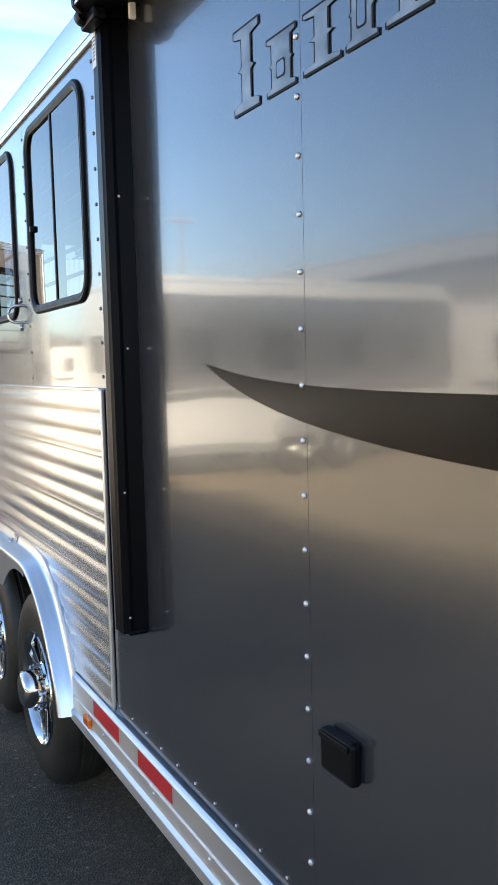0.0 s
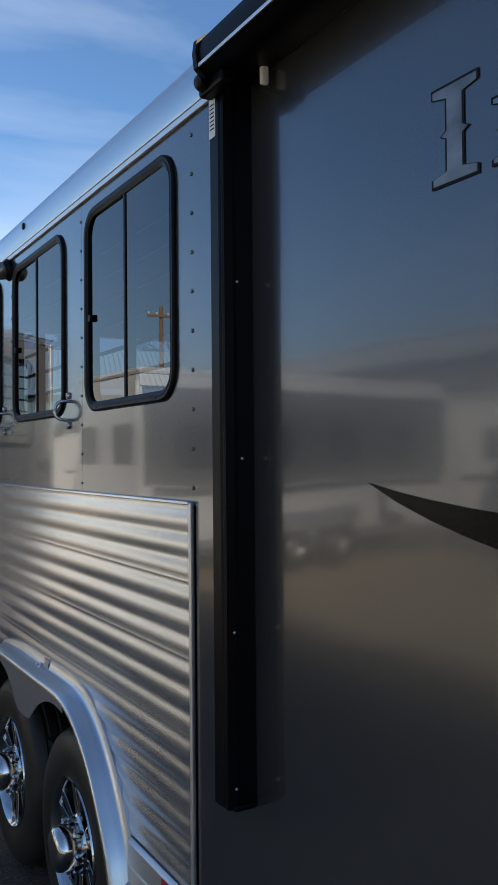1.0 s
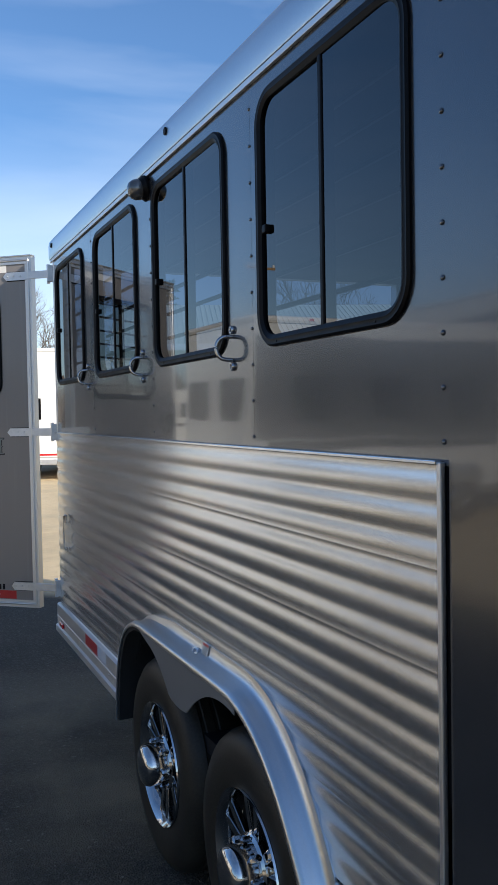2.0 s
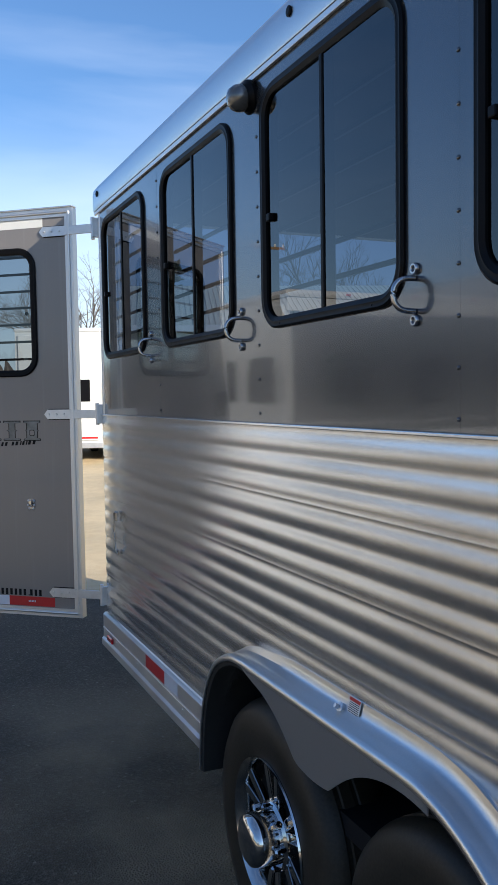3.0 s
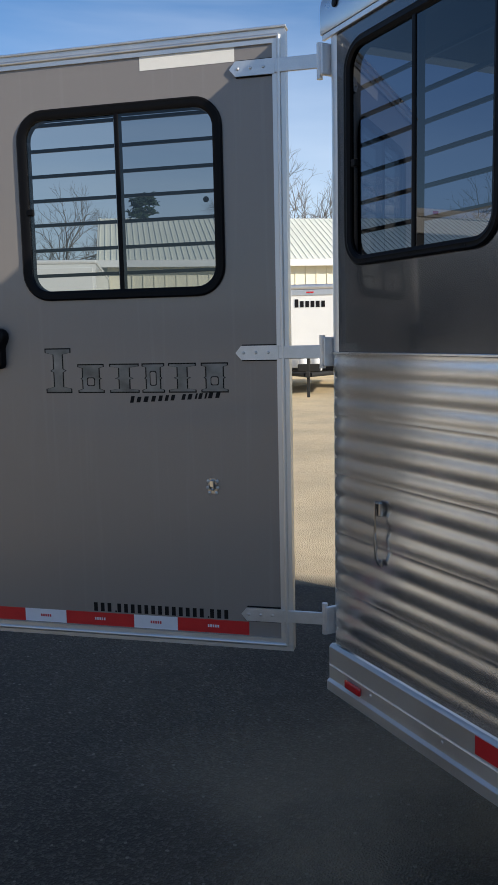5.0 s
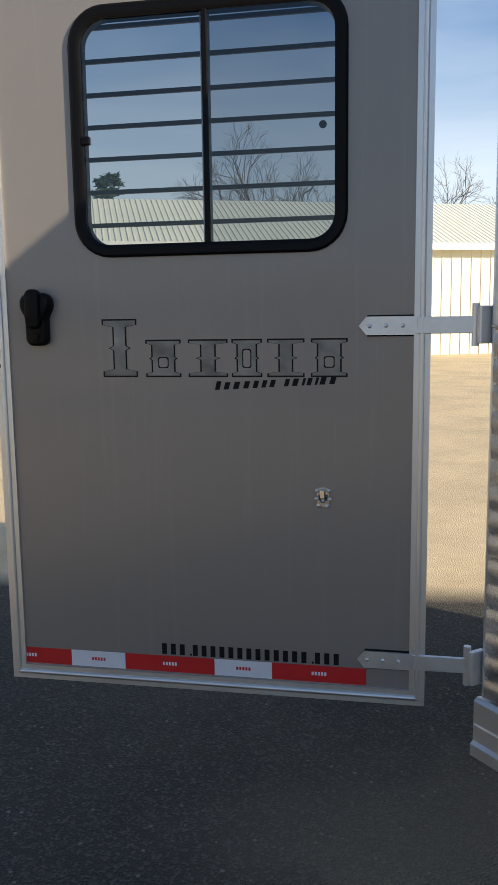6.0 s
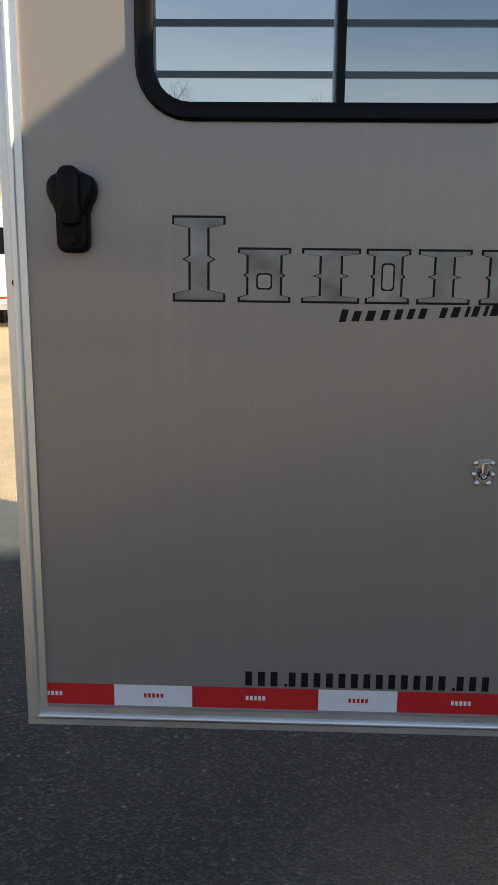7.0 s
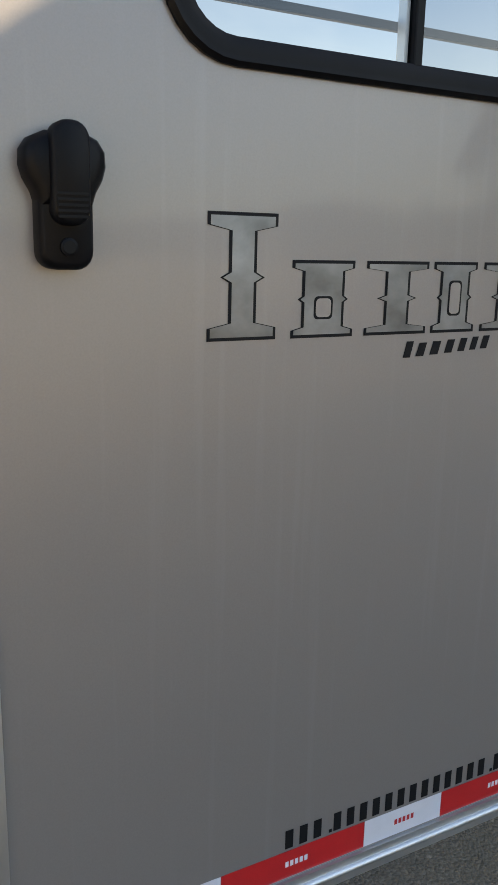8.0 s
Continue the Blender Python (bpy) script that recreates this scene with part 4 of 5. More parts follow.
def rail(a, b, c, d, name="door_rail"):
    """A mitred length of the door's aluminium edging, with a raised bead."""
    bm = bmesh.new()
    prism(bm, [a, b, c, d], -0.036, 0.007, DOOR)
    mid_a = ((a[0] + d[0]) / 2, (a[1] + d[1]) / 2)
    mid_b = ((b[0] + c[0]) / 2, (b[1] + c[1]) / 2)
    tube(bm, [DOOR @ Vector((mid_a[0], 0.006, mid_a[1])), DOOR @ Vector((mid_b[0], 0.006, mid_b[1]))], 0.0075, 10)
    part(name, bm, MILL, door, "mill aluminium edge rail", True)


F = 0.043
rail((0, DZ0), (DW, DZ0), (DW - F, DZ0 + F), (F, DZ0 + F))
rail((DW, DZ1), (0, DZ1), (F, DZ1 - F), (DW - F, DZ1 - F))
rail((0, DZ1), (0, DZ0), (F, DZ0 + F), (F, DZ1 - F))
rail((DW, DZ0), (DW, DZ1), (DW - F, DZ1 - F), (DW - F, DZ0 + F))
part("drip_cap", boxed((-0.004, -0.03, DZ1 + 0.0005), (DW + 0.004, 0.014, DZ1 + 0.008), DOOR, 0.002), MILL, door)
window(DOOR, 0.216, 0.967, 1.845, 2.500, door, DOORGLASS, [2.463, 2.376, 2.288, 2.203, 2.117, 2.028, 1.938], 0.93, 0.034, 0.10)
bm = bmesh.new()
lathe(bm, [(0.010, 0), (0.010, 0.004), (0.007, 0.009), (0, 0.010)], out_from(DOOR, 0.2825, -0.014, 2.168), 16)
part("sash_knob", bm, BLACK, door)
for a, b, mat, nm in ((1.190, 1.037, RED, "red_tape"), (1.037, 0.868, WHITE, "white_tape"), (0.868, 0.597, RED, "red_tape"), (0.597, 0.428, WHITE, "white_tape"), (0.428, 0.160, RED, "red_tape")):
    part(nm, boxed((b + 0.0004, 0.0006, 0.650), (a - 0.0004, 0.0012, 0.699), DOOR), mat, door)
    c = (a + b) / 2 if a < 1.18 else 1.172
    for k in range(5):
        part("tape_print", boxed((c - 0.022 + 0.009 * k, 0.0013, 0.670), (c - 0.016 + 0.009 * k, 0.0015, 0.680), DOOR), WHITE if mat is RED else RED, door)
part("white_tape", boxed((0.170, 0.0006, 2.597), (0.499, 0.0012, 2.646), DOOR), STICKER, door, "strip of white tape")
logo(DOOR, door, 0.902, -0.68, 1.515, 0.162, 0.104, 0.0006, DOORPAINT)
# the model's name as slanted bars
u = 0.580
for k, wd in enumerate((22, 24, 26, 24, 22, 20, 22, 0, 20, 24, 12, 20, 12, 24, 24)):
    wd = wd * 0.001 * 1.10
    if wd == 0:
        u -= 0.016
        continue
    zb, zt = 1.480 + (0.580 - u) * 0.052, 1.500 + (0.580 - u) * 0.052
    if k == 0:
        zt += 0.004
    part("name_bar", prism(bmesh.new(), [(u - wd * 0.55, zb), (u, zb), (u - 0.006, zt), (u - wd * 0.55 - 0.006, zt)], 0.0006, 0.0010, DOOR), INK, door)
    u -= wd
# the web address as plain upright bars
u = 0.754
for k in range(21):
    wd = 0.027 if k < 3 else (0.012 if k in (3, 17) else 0.0265)
    if k in (3, 17):
        part("address_dot", boxed((u - 0.009, 0.0006, 0.704), (u - 0.003, 0.0010, 0.710), DOOR), INK, door)
    else:
        part("address_bar", boxed((u - wd * 0.55, 0.0006, 0.704), (u, 0.0010, 0.737), DOOR), INK, door)
    u -= wd
# handle
HM = DOOR @ Matrix.Translation((1.088, 0, 1.685))


def rounded_block(outline, w0, w1, soft):
    """A plate of the given outline whose front edge is rounded over."""
    bm = bmesh.new()
    cu = sum(p[0] for p in outline) / len(outline)
    cz = sum(p[1] for p in outline) / len(outline)
    loops = []
    for w, g in ((w0, 0.0), (w1 - soft, 0.0), (w1 - soft * 0.3, soft * 0.4), (w1, soft)):
        pts = []
        for u, z in outline:
            d = Vector((u - cu, z - cz))
            q = Vector((u, z)) - d.normalized() * min(g, d.length * 0.8)
            pts.append(bm.verts.new(HM @ Vector((q.x, w, q.y))))
        loops.append(pts)
    n = len(outline)
    for a, b in zip(loops, loops[1:]):
        for i in range(n):
            bm.faces.new((a[i], a[(i + 1) % n], b[(i + 1) % n], b[i]))
    bm.faces.new(loops[0])
    bm.faces.new(loops[-1])
    return bm


hnd = part("door_handle", rounded_block(rounded(-0.031, 0.031, -0.080, 0.060, 0.020, 5), 0.0005, 0.030, 0.008), BLACK, door, "black paddle door latch", True)
half = [(0.029, -0.012), (0.034, 0.004), (0.042, 0.018), (0.046, 0.032), (0.045, 0.048), (0.037, 0.060), (0.022, 0.067)]
part("handle_head", rounded_block(half + [(-u, z) for u, z in half[::-1]], 0.0005, 0.038, 0.012), BLACK, door, "wide-shouldered latch head", True)
part("paddle", rounded_block(rounded(-0.021, 0.021, -0.032, 0.077, 0.018, 5), 0.028, 0.052, 0.006), BLACK, door, smooth=True)
for k in range(5):
    part("grip_rib", boxed((-0.017, 0.0518, -0.024 + 0.006 * k), (0.017, 0.0532, -0.021 + 0.006 * k), HM), BLACK, door)
bm = bmesh.new()
lathe(bm, [(0.010, 0), (0.010, 0.005), (0.007, 0.006), (0, 0.006)], out_from(HM, 0, 0.0295, -0.055), 18)
part("lock_cylinder", bm, BLACK, door)
# small catch
c = DOOR @ Matrix.Translation((0.281, 0, 1.187))
part("door_catch", prism(bmesh.new(), rounded(-0.017, 0.017, -0.027, 0.027, 0.010, 4), 0.0005, 0.004, c), TIE, door, "small steel catch plate")
for du, dz in ((-0.016, 0.017), (0.016, 0.017), (-0.018, -0.006), (0.018, -0.006), (-0.012, -0.024), (0.012, -0.024)):
    piece("stud", RIV, door, out_from(c, du, 0.003, dz) @ Matrix.Scale(1.1, 4))
bm = bmesh.new()
tube(bm, [c @ Vector((0.010 * math.cos(a), 0.010 + 0.006 * math.sin(a), 0.004 + 0.018 * math.sin(a))) for a in [radians(180 * i / 8 + 180) for i in range(9)]], 0.0035, 8)
part("catch_loop", bm, CHROME, door, smooth=True)
part("catch_block", boxed((-0.007, 0.005, -0.004), (0.007, 0.016, 0.022), c, 0.003), CHROME, door)
bm = bmesh.new()
lathe(bm, [(0.008, 0), (0.008, 0.003), (0, 0.004)], out_from(DOOR, 1.205, 0.007, 1.548), 12)
part("edge_bolt", bm, BLACK, door)
# strap hinges
for z, low in ((2.570, 0), (1.650, 0), (0.730, 0)):
    bm = bmesh.new()
    prism(bm, [(0.186, z), (0.166, z + 0.024), (0.036, z + 0.024), (0.036, z - 0.024), (0.166, z - 0.024)], 0.0045, 0.0105, DOOR)
    strap = part("strap_hinge", bm, GALV, door, "galvanised strap hinge with a pointed end")
    bm = bmesh.new()
    prism(bm, [(0.178, z), (0.164, z + 0.028), (0.036, z + 0.028), (0.036, z - 0.028), (0.164, z - 0.028)], 0.0005, 0.0040, DOOR)
    part("hinge_gasket", bm, BLACK, door)
    part("hinge_arm", boxed((-0.108, 0.004, z - 0.022), (0.0355, 0.0125, z + 0.022), DOOR, 0.002), GALV, door)
    for u in (0.158, 0.115, 0.072):
        piece("hinge_bolt", RIV, door, out_from(DOOR, u, 0.010, z))
    bm = bmesh.new()
    lathe(bm, [(0, -0.055), (0.010, -0.055), (0.010, 0.055), (0, 0.055)], DOOR @ Matrix.Translation((-0.112, 0.006, z)), 14)
    part("hinge_pin", bm, GALV, door, smooth=True)
    part("hinge_plate", boxed((0.970, 6.7005, z - 0.048), (1.016, 6.716, z + 0.048), I4, 0.003), GALV, trailer, "galvanised hinge plate")

# ---- the lot behind ----


def parked_trailer(name, label, length=5.0, wall=WHITEPAINT, height=2.55, dark_nose=False):
    """A plain horse trailer seen far off: body, roof, windows, fender, wheels. Its length runs along local x."""
    t = thing(name, label, "trailer")
    bm = bmesh.new()
    prism(bm, [(-length / 2, 0.45), (length / 2, 0.45), (length / 2 + 0.25, 0.9), (length / 2 + 0.25, 1.7), (length / 2 - 0.15, height - 0.1), (length / 2 - 0.3, height), (-length / 2, height)], -1.05, 1.05)
    part("body", bm, wall, t)
    part("roof_cap", boxed((-length / 2 - 0.03, -1.08, height + 0.001), (length / 2 - 0.3, 1.08, height + 0.10), I4, 0.04), WHITEPAINT, t)
    part("skirt_rail", boxed((-length / 2 - 0.02, -1.07, 0.42), (length / 2, 1.07, 0.56), I4, 0.01), MILL, t)
    n = max(2, int(length / 1.3))
    for s in (-1, 1):
        for k in range(n):
            cx = -length / 2 + (k + 0.6) * (length - 0.6) / n
            w = part("side_window", boxed((cx - 0.30, s * 1.052, 1.55), (cx + 0.30, s * 1.075, 2.15), I4, 0.01), BLACK, t)
            part("pane", boxed((cx - 0.26, s * 1.0755, 1.59), (cx + 0.26, s * 1.079, 2.11)), NAVY, w)
        part("fender", boxed((-0.95, s * 1.052, 0.62), (0.75, s * 1.20, 0.90), I4, 0.08), MILL, t)
        part("stripe", boxed((-length / 2 + 0.2, s * 1.0515, 1.18), (length / 2 - 0.3, s * 1.0535, 1.30)), INK, t)
        for cx in (-0.5, 0.35):
            bm = bmesh.new()
            lathe(bm, [(0.17, 0.0), (0.21, 0.01), (0.36, 0.015), (0.39, -0.03), (0.39, -0.18), (0.36, -0.22), (0.15, -0.22)], Matrix.Translation((cx, s * 1.12, 0.39)) @ pose(0, 0, 0, -90 * s, 0, 0), 28)
            ty = part("wheel", bm, RUBBER, t, smooth=True)
            bm = bmesh.new()
            lathe(bm, [(0, 0.0), (0.10, 0.01), (0.16, -0.03), (0.20, 0.0)], Matrix.Translation((cx, s * 1.12, 0.39)) @ pose(0, 0, 0, -90 * s, 0, 0), 24)
            part("rim", bm, CHROME, ty, smooth=True)
    dr = part("rear_door", boxed((-length / 2 - 0.04, -0.98, 0.62), (-length / 2 - 0.002, 0.98, height - 0.08), I4, 0.01), wall, t)
    for s in (-0.5, 0.5):
        part("door_window", boxed((-length / 2 - 0.06, s - 0.28, 1.60), (-length / 2 - 0.042, s + 0.28, 2.15), I4, 0.01), BLACK, dr)
    part("tail_tape", boxed((-length / 2 - 0.045, -0.95, 0.66), (-length / 2 - 0.042, 0.95, 0.71)), RED, dr)
    if dark_nose:
        part("dark_panel", boxed((-length / 2 + 0.1, -1.0525, 1.32), (length / 2 - 0.5, -1.0545, 2.2)), NAVY, t)
    part("tongue", boxed((length / 2 + 0.1, -0.08, 0.45), (length / 2 + 1.3, 0.08, 0.57), I4, 0.01), DARK, t)
    part("jack_leg", boxed((length / 2 + 1.0, -0.05, 0.0), (length / 2 + 1.1, 0.05, 0.45), I4, 0.01), DARK, t)
    return t


def heading(az, dist, eye=(-0.4, 4.2)):
    """A spot at an angle to the right of straight back."""
    return eye[0] + dist * math.sin(radians(az)), eye[1] + dist * math.cos(radians(az))


base = parked_trailer("parked_trailer", "white horse trailer parked on the gravel lot", 5.2)
base.matrix_basis = pose(-10.5, 8.0, GROUND, 0, 0, 28)
tagged(base, group="parked trailers in the lot")
x, y = heading(17.2, 26.0)
copy_thing(base, pose(x, y, GROUND, 0, 0, 80))
copy_thing(base, pose(8.3, 25.5, GROUND, 0, 0, 62))
for y, rot in ((12.5, 31), (17.0, 27), (21.8, 30), (26.5, 29), (31.5, 28), (37.0, 30), (-5.0, 28)):
    copy_thing(base, pose(-10.5, y, GROUND, 0, 0, rot))


def cargo_trailer(name, label):
    """A white enclosed trailer seen on its nose: body, capping rails, print bars, drawbar, gas bottles, jack. The nose faces local +x."""
    t = thing(name, label, "trailer", "parked trailers in the lot")
    part("body", boxed((-6.5, -1.25, 0.72), (0, 1.25, 2.86), I4, 0.04), WHITEPAINT, t)
    part("roof_cap", boxed((-6.52, -1.27, 2.861), (0.03, 1.27, 3.0), I4, 0.05), MILL, t, "aluminium roof capping")
    part("nose_band", boxed((0.002, -1.22, 2.70), (0.03, 1.22, 2.855), I4, 0.01), MILL, t)
    part("stone_guard", boxed((0.002, -1.22, 0.74), (0.02, 1.22, 1.25), I4, 0.005), MILL, t, "aluminium stone guard")
    part("body_rail", boxed((-6.45, -1.20, 0.55), (0.02, 1.20, 0.719), I4, 0.01), DARK, t)
    for k in range(6):
        part("print_bar", boxed((0.032 - 0.03, -0.42 + 0.145 * k, 2.38), (0.012, -0.32 + 0.145 * k, 2.55 if k else 2.60)), INK, t)
    for q in (-1, 1):
        part("nose_trim", boxed((-0.02, q * 1.25 - 0.03, 0.75), (0.035, q * 1.25 + 0.03, 2.84), I4, 0.01), MILL, t)
        bm = bmesh.new()
        tube(bm, [(0, q * 0.85, 0.60), (1.35, q * 0.06, 0.60)], 0.06, 8)
        part("drawbar", bm, DARK, t, smooth=True)
        bm = bmesh.new()
        lathe(bm, [(0, 0), (0.14, 0.01), (0.155, 0.05), (0.155, 0.38), (0.12, 0.46), (0.05, 0.50), (0.05, 0.56), (0, 0.56)], Matrix.Translation((0.42, q * 0.18, 0.66)), 20)
        part("gas_bottle", bm, WHITEPAINT, t, "white gas bottle", True)
        for cx in (-3.6, -2.75):
            bm = bmesh.new()
            lathe(bm, [(0, 0.0), (0.20, 0.0), (0.22, 0.02), (0.34, 0.015), (0.37, -0.03), (0.37, -0.2), (0.2, -0.22)], Matrix.Translation((cx, q * 1.24, 0.37)) @ pose(0, 0, 0, -90 * q, 0, 0), 28)
            part("wheel", bm, RUBBER, t, smooth=True)
    part("battery_box", boxed((0.15, 0.42, 0.66), (0.45, 0.72, 0.92), I4, 0.02), BLACK, t)
    part("tool_box", boxed((0.62, -0.30, 0.66), (0.90, 0.30, 0.86), I4, 0.02), DARK, t)
    part("coupler", boxed((1.25, -0.06, 0.54), (1.55, 0.06, 0.68), I4, 0.02), DARK, t)
    part("jack_leg", boxed((1.10, -0.04, 0.0), (1.18, 0.04, 1.05), I4, 0.01), DARK, t)
    part("marker_lamp", boxed((0.031, -0.10, 2.76), (0.045, 0.10, 2.80), I4, 0.004), REDLENS, t)
    return t


cargo = cargo_trailer("cargo_trailer", "white enclosed cargo trailer parked nose towards the lot")
cargo.matrix_basis = pose(11.35, 24.2, GROUND, 0, 0, -124)
tall = parked_trailer("parked_trailer", "tall white horse trailer, upper walls toned dark for reflections", 6.0, WHITEPAINT, 2.82)
tall.matrix_basis = pose(-5.3, 12.6, GROUND, 0, 0, 176)
tagged(tall, group="parked trailers in the lot")
# unseen two-tone walls: dark above, white below for sunlit ground, to shape reflections
part("upper_panel", boxed((-2.98, 1.0545, 1.32), (2.8, 1.0565, 2.655)), GREYPAINT, tall)
part("roof_band", boxed((-3.02, 1.052, 2.66), (2.6, 1.075, 2.818), I4, 0.01), WHITEPAINT, tall)
for k in range(5):
    part("marker_lamp", boxed((-2.2 + 1.0 * k, 1.082, 2.86), (-2.13 + 1.0 * k, 1.095, 2.89), I4, 0.004), REDLENS, tall)
pole = thing("utility_pole", "weathered brown wooden utility pole with a crossarm", "utility pole", at=(-14.8, 38.0, GROUND))
bm = bmesh.new()
tube(bm, [Vector((0, 0, 0)), Vector((0, 0, 4.5)), Vector((0, 0, 9.0))], [0.13, 0.11, 0.09], 12)
part("post", bm, POLEWOOD, pole, smooth=True)
part("crossarm", boxed((-0.8, -0.17, 8.45), (0.8, -0.11, 8.57), I4, 0.01), POLEWOOD, pole)
for k in (-0.72, -0.3, 0.3, 0.72):
    part("insulator", boxed((k - 0.05, -0.18, 8.571), (k + 0.05, -0.10, 8.70), I4, 0.02), STICKER, pole)
nosed = parked_trailer("box_truck", "plain white box truck parked on the lot", 6.0, WHITEPAINT, 3.35)
tagged(nosed, category="truck")
x, y = heading(14.0, 23.0)
nosed.matrix_basis = pose(x, y, GROUND, 0, 0, 70)


def pickup(name, label, paint):
    """A pickup truck: body, cab, glass, bed, wheels; it faces local +x."""
    t = thing(name, label, "pickup truck")
    bm = bmesh.new()
    prism(bm, [(-2.8, 0.55), (2.75, 0.55), (2.8, 0.95), (2.7, 1.12), (1.1, 1.2), (0.35, 1.85), (-1.2, 1.88), (-1.35, 1.2), (-2.8, 1.18)], -0.98, 0.98)
    bmesh.ops.bevel(bm, geom=list(bm.edges), offset=0.05, segments=2, affect="EDGES")
    part("body", bm, paint, t, smooth=True)
    for s in (-1, 1):
        bm = bmesh.new()
        prism(bm, [(-1.18, 1.25), (0.85, 1.27), (0.30, 1.75), (-1.08, 1.77)], s * 0.982, s * 0.99)
        part("side_glass", bm, BLACK, t)
        for cx in (-1.85, 1.8):
            bm = bmesh.new()
            lathe(bm, [(0, 0.0), (0.20, 0.0), (0.22, 0.02), (0.37, 0.015), (0.40, -0.03), (0.40, -0.2), (0.2, -0.24)], Matrix.Translation((cx, s * 0.99, 0.40)) @ pose(0, 0, 0, -90 * s, 0, 0), 28)
            part("wheel", bm, RUBBER, t, smooth=True)
    part("front_bumper", boxed((2.78, -0.95, 0.55), (2.92, 0.95, 0.78), I4, 0.03), CHROME, t)
    part("rear_bumper", boxed((-2.95, -0.95, 0.55), (-2.80, 0.95, 0.75), I4, 0.03), CHROME, t)
    return t


truck = pickup("pickup_truck", "dark pickup truck parked on the gravel", NAVY)
truck.matrix_basis = pose(-6.2, 14.5, GROUND, 0, 0, 62)
copy_thing(truck, pose(*heading(8.2, 27), GROUND, 0, 0, 70))

# long sales building on the far side of the lot
hall = thing("sales_building", "long grey steel building with a white eave band", "building")
hall.matrix_basis = pose(-16.0, 4.0, GROUND, 0, 0, 90)
GREY = material("grey ribbed steel siding", (0.30, 0.30, 0.30), 0.5, 0.1, 0, 0.08, 0.6, 30)
part("wall", boxed((0, 0, 0), (44, 14, 4.6)), GREY, hall)
part("eave_band", boxed((-0.3, -0.35, 4.6005), (44.3, 14.3, 5.25), I4, 0.03), WHITEPAINT, hall)
bm = bmesh.new()
prism(bm, [(-0.4, 5.251), (14.4, 5.251), (7, 6.9)], -0.4, 44.4, Matrix(((0, 1, 0, 0), (1, 0, 0, 0), (0, 0, 1, 0), (0, 0, 0, 1))))
part("roof", bm, BARNROOF, hall)
for k in range(7):
    w = part("bay_door", boxed((1.5 + 6.1 * k, -0.06, 0), (5.1 + 6.1 * k, -0.001, 3.5), I4, 0.01), WHITEPAINT if k % 3 else NAVY, hall)
    for q in range(4):
        part("door_panel", boxed((1.6 + 6.1 * k, -0.08, 0.08 + 0.86 * q), (5.0 + 6.1 * k, -0.0605, 0.86 + 0.86 * q), I4, 0.01), WHITEPAINT if k % 3 else NAVY, w)

# barn
barn = thing("barn", "cream steel barn with a ribbed pale metal roof", "barn")
bx, by = heading(17.0, 35.5)
barn.matrix_basis = pose(bx, by, GROUND, 0, 0, -18)
part("wall", boxed((0, 0.0, 0), (34, 12, 4.75)), CREAM, barn)
bm = bmesh.new()
prism(bm, [(-0.5, 4.65), (6, 7.2), (12.5, 4.65), (12.5, 4.75), (6, 7.32), (-0.5, 4.77)], -0.4, 34.4, Matrix(((0, 1, 0, 0), (1, 0, 0, 0), (0, 0, 1, 0), (0, 0, 0, 1))))
part("roof", bm, BARNROOF, barn)
slope = math.atan2(2.55, 6.5)
rib = bpy.data.meshes.new("roof_rib")
bm = box(bmesh.new(), (-0.02, 0, 0), (0.02, math.hypot(6.5, 2.55), 0.028))
bm.to_mesh(rib)
bm.free()
rib.materials.append(BARNROOF)
for k in range(140):
    piece("roof_rib", rib, barn, Matrix.Translation((-0.3 + 0.248 * k, -0.5, 4.77)) @ Matrix.Rotation(slope, 4, "X"))
wrib = bpy.data.meshes.new("wall_rib")
bm = box(bmesh.new(), (-0.03, -0.035, 0), (0.03, -0.001, 4.6))
bm.to_mesh(wrib)
bm.free()
wrib.materials.append(CREAM)
for k in range(74):
    piece("wall_rib", wrib, barn, Matrix.Translation((0.1 + 0.46 * k, 0, 0)))
part("fascia", boxed((-0.4, -0.56, 4.50), (34.4, -0.505, 4.78)), WHITEPAINT, barn)
dr = part("door", boxed((4.2, -0.07, 0), (7.6, -0.036, 3.6), I4, 0.01), WHITEPAINT, barn)
for k in range(4):
    part("door_panel", boxed((4.3, -0.09, 0.1 + 0.88 * k), (7.5, -0.0705, 0.90 + 0.88 * k), I4, 0.01), WHITEPAINT, dr)


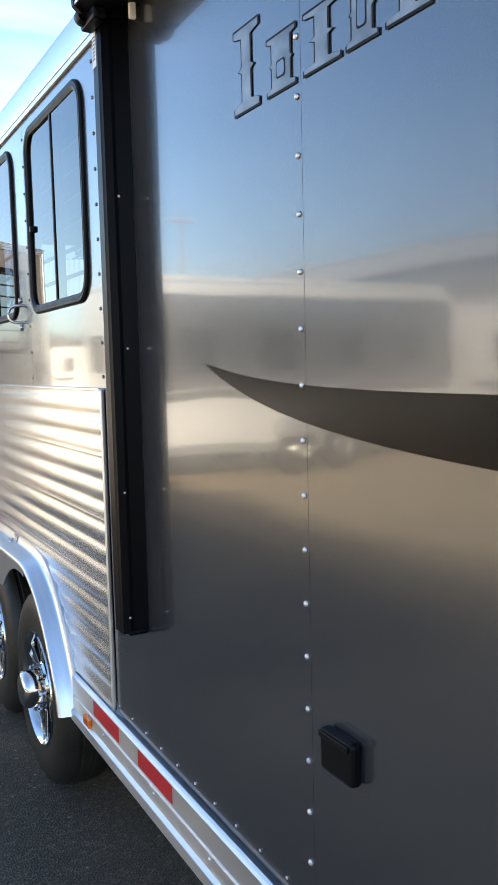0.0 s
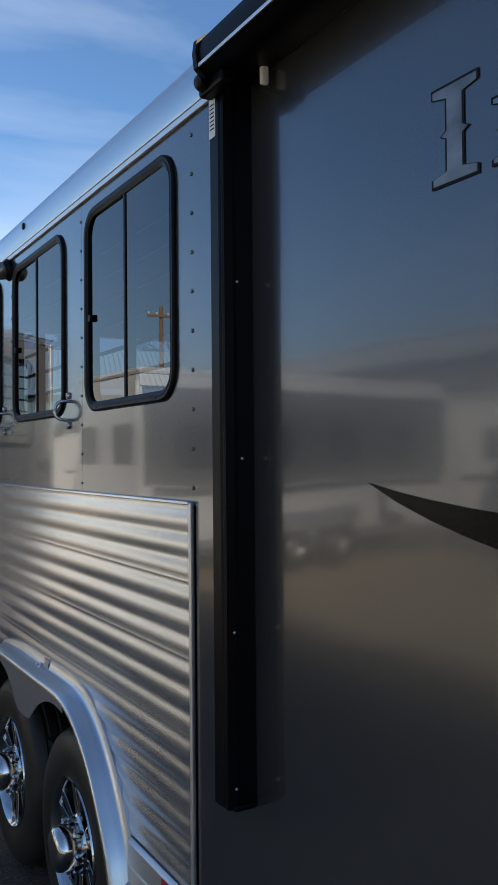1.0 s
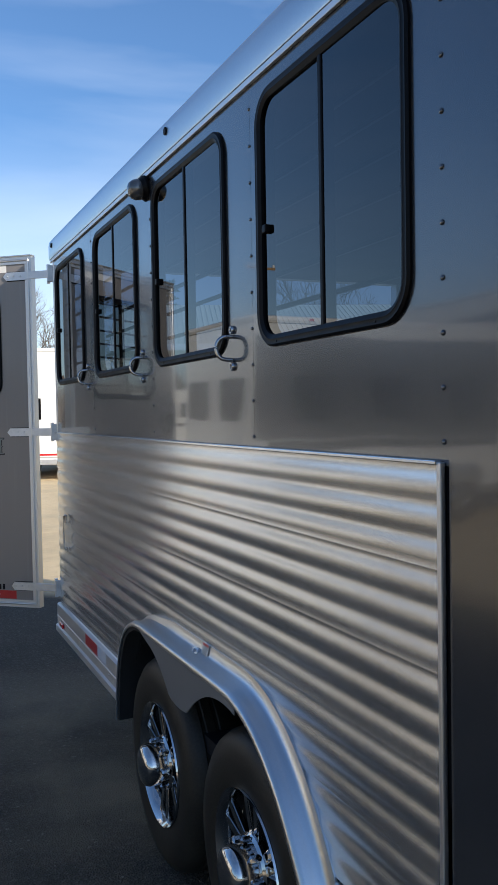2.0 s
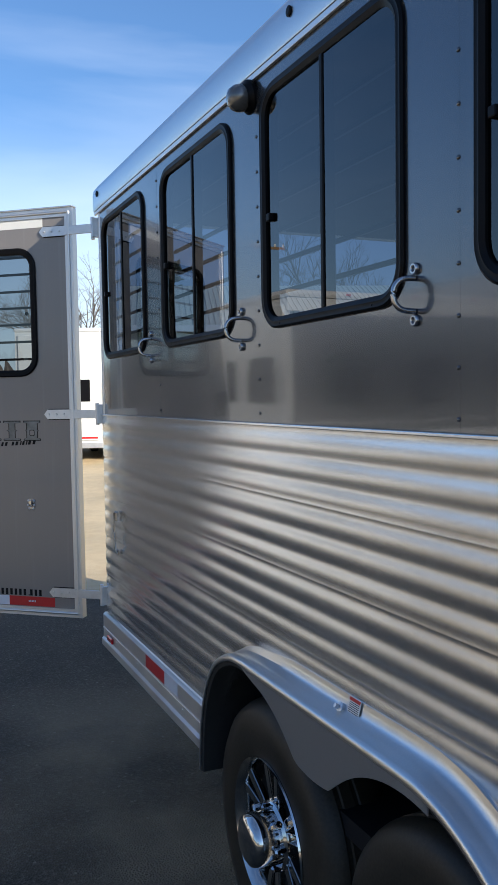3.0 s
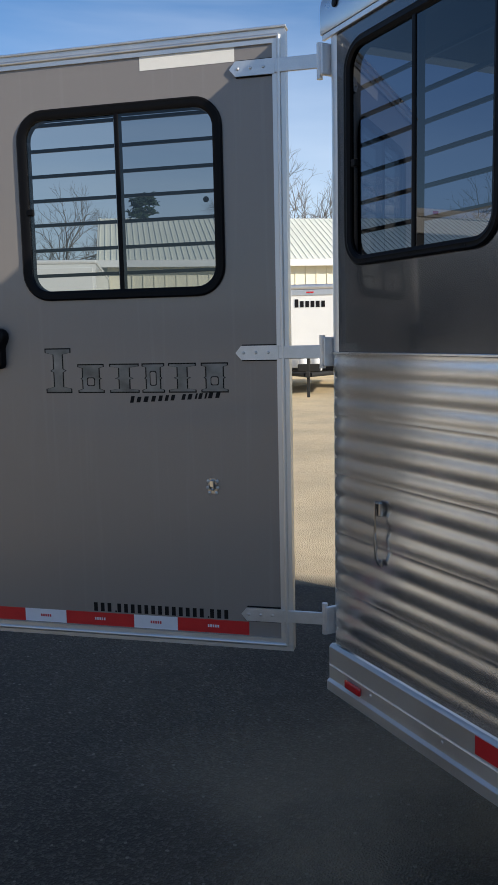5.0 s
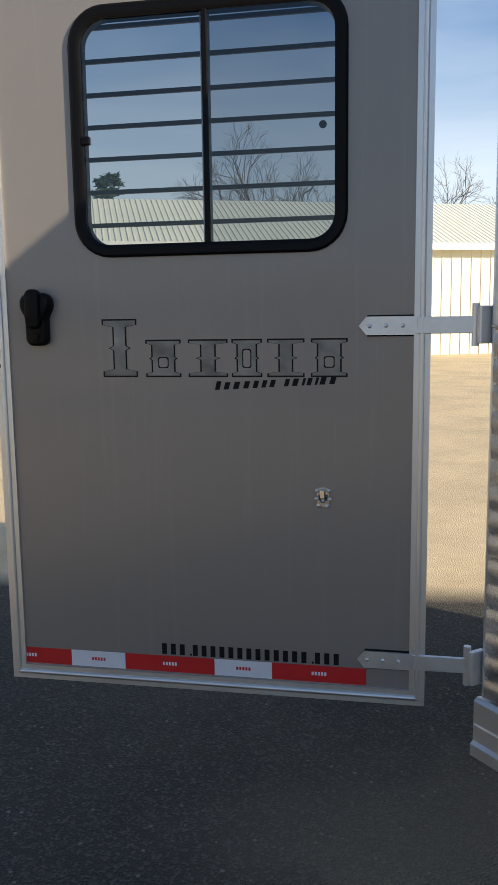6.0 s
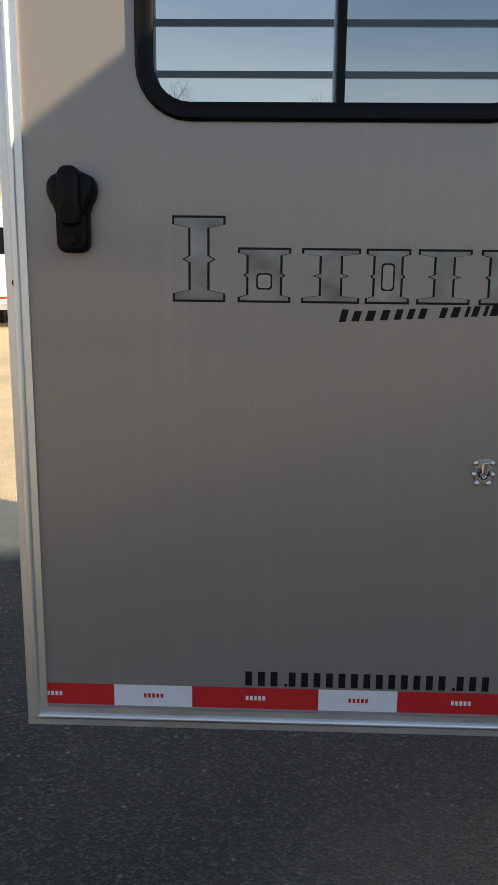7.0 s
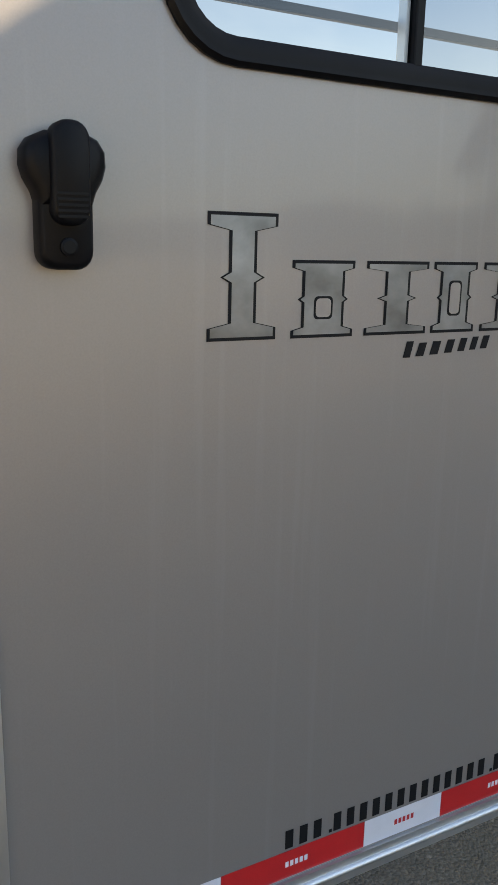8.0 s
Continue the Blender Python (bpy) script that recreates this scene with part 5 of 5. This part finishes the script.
def bare_tree(name, label, height, seed, at):
    """A leafless tree: a tapered trunk that forks into limbs and twigs."""
    rnd = random.Random(seed)
    t = thing(name, label, "tree", "bare trees beyond the lot", at=at)
    trunk, limbs, twigs = bmesh.new(), bmesh.new(), bmesh.new()

    def grow(p, d, length, r, level):
        pts = [p]
        q = Vector(p)
        dd = Vector(d)
        n = 4
        for i in range(n):
            dd = (dd + Vector((rnd.uniform(-1, 1), rnd.uniform(-1, 1), rnd.uniform(-0.3, 0.7))) * 0.16).normalized()
            q = q + dd * length / n
            pts.append(q.copy())
        tube(trunk if level == 0 else limbs if level < 3 else twigs, pts, [r * (1 - 0.42 * i / n) for i in range(n + 1)], 7 if level < 2 else 4, False)
        if level < 6:
            kids = 3 if level in (0, 1, 2) else 3
            for k in range(kids):
                a = rnd.uniform(0, 6.283)
                spread = rnd.uniform(0.35, 0.85)
                side = dd.orthogonal().normalized()
                side.rotate(Matrix.Rotation(a, 3, dd))
                start = pts[-1] if k else pts[-2]
                grow(start, (dd + side * spread).normalized(), length * rnd.uniform(0.58, 0.82), r * 0.56, level + 1)
    grow(Vector((0, 0, -0.05)), Vector((0, 0, 1)), height * 0.26, height * 0.015, 0)
    part("trunk", trunk, BARK, t, smooth=True)
    tagged(part("limbs", limbs, BARK, t, smooth=True), kind="stuff")
    tagged(part("twig_spray", twigs, BARK, t), kind="stuff")
    return t


tree = bare_tree("bare_tree", "leafless grey deciduous tree behind the lot", 17.0, 4, (*heading(30.5, 52), GROUND))
for az, dist, s, rz in ((12.2, 42, 0.62, 40), (13.8, 48, 0.75, 160), (11.0, 62, 0.8, 80), (16.2, 60, 0.8, 250), (27.0, 62, 0.9, 200), (34, 56, 0.9, 20), (41, 55, 0.85, 130), (6.5, 55, 0.75, 300)):
    x, y = heading(az, dist)
    copy_thing(tree, Matrix.Translation((x, y, GROUND)) @ Matrix.Rotation(radians(rz), 4, "Z") @ Matrix.Scale(s, 4))


def evergreen(at, height, seed):
    """A conifer: trunk, drooping boughs and many small needle sprays."""
    rnd = random.Random(seed)
    t = thing("evergreen_tree", "dark green conifer rising behind the barn", "tree", at=at)
    bm = bmesh.new()
    tube(bm, [(0, 0, -0.05), (0, 0, height * 0.5), (0.05, 0, height)], [0.22, 0.13, 0.02], 8)
    part("trunk", bm, BARK, t, smooth=True)
    boughs, needles = bmesh.new(), bmesh.new()
    for k in range(150):
        f = rnd.uniform(0.12, 0.99)
        z = height * f
        reach = (1 - f) ** 0.8 * height * 0.44 * rnd.uniform(0.5, 1.15) + 0.35
        a = rnd.uniform(0, 6.283)
        d = Vector((math.cos(a), math.sin(a), 0))
        end = Vector((0, 0, z)) + d * reach + Vector((0, 0, -0.10 * reach + rnd.uniform(-0.1, 0.25)))
        tube(boughs, [(0, 0, z), end], [0.03, 0.008], 4, False)
        for j in range(9):
            s = rnd.uniform(0.25, 1.02)
            c = Vector((0, 0, z)).lerp(end, s) + Vector((rnd.uniform(-0.18, 0.18), rnd.uniform(-0.18, 0.18), rnd.uniform(-0.1, 0.1)))
            for q in range(3):
                v = Vector((rnd.uniform(-1, 1), rnd.uniform(-1, 1), rnd.uniform(-0.5, 0.4))).normalized() * rnd.uniform(0.2, 0.42)
                o = v.orthogonal().normalized() * 0.07
                needles.faces.new([needles.verts.new(c + w) for w in (-o, v * 0.5 - o * 1.4, v, v * 0.5 + o * 1.4, o)])
    tagged(part("boughs", boughs, BARK, t), kind="stuff")
    tagged(part("needles", needles, NEEDLE, t), kind="stuff")
    return t


evergreen((*heading(19.7, 54), GROUND), 10.6, 3)

# far woods round the lot, one uneven sheet of thin stems
bm = bmesh.new()
rnd = random.Random(9)
for k in range(2600):
    a = rnd.uniform(0, 6.283)
    r = rnd.uniform(95, 125)
    x, y = r * math.cos(a), r * math.sin(a) + 5
    hgt = rnd.uniform(3.5, 7.0) * (1 + 0.35 * math.sin(a * 7) * math.sin(a * 3 + 1))
    wdt = rnd.uniform(0.5, 1.7)
    tx, ty = -math.sin(a), math.cos(a)
    pts = [(-0.1, 0), (0.1, 0), (0.5, 0.35), (0.9, 0.6), (0.45, 0.85), (0.05, 1.0), (-0.5, 0.8), (-1.0, 0.55), (-0.45, 0.3)]
    vs = [bm.verts.new((x + tx * wdt * (u + rnd.uniform(-0.2, 0.2)), y + ty * wdt * u + rnd.uniform(-0.3, 0.3), GROUND - 0.05 + hgt * (v + rnd.uniform(-0.05, 0.05) * (v > 0)))) for u, v in pts]
    bm.faces.new(vs)
tagged(part("far_woods", bm, WOODS), "grey-brown leafless woods round the lot", "woods", kind="stuff")
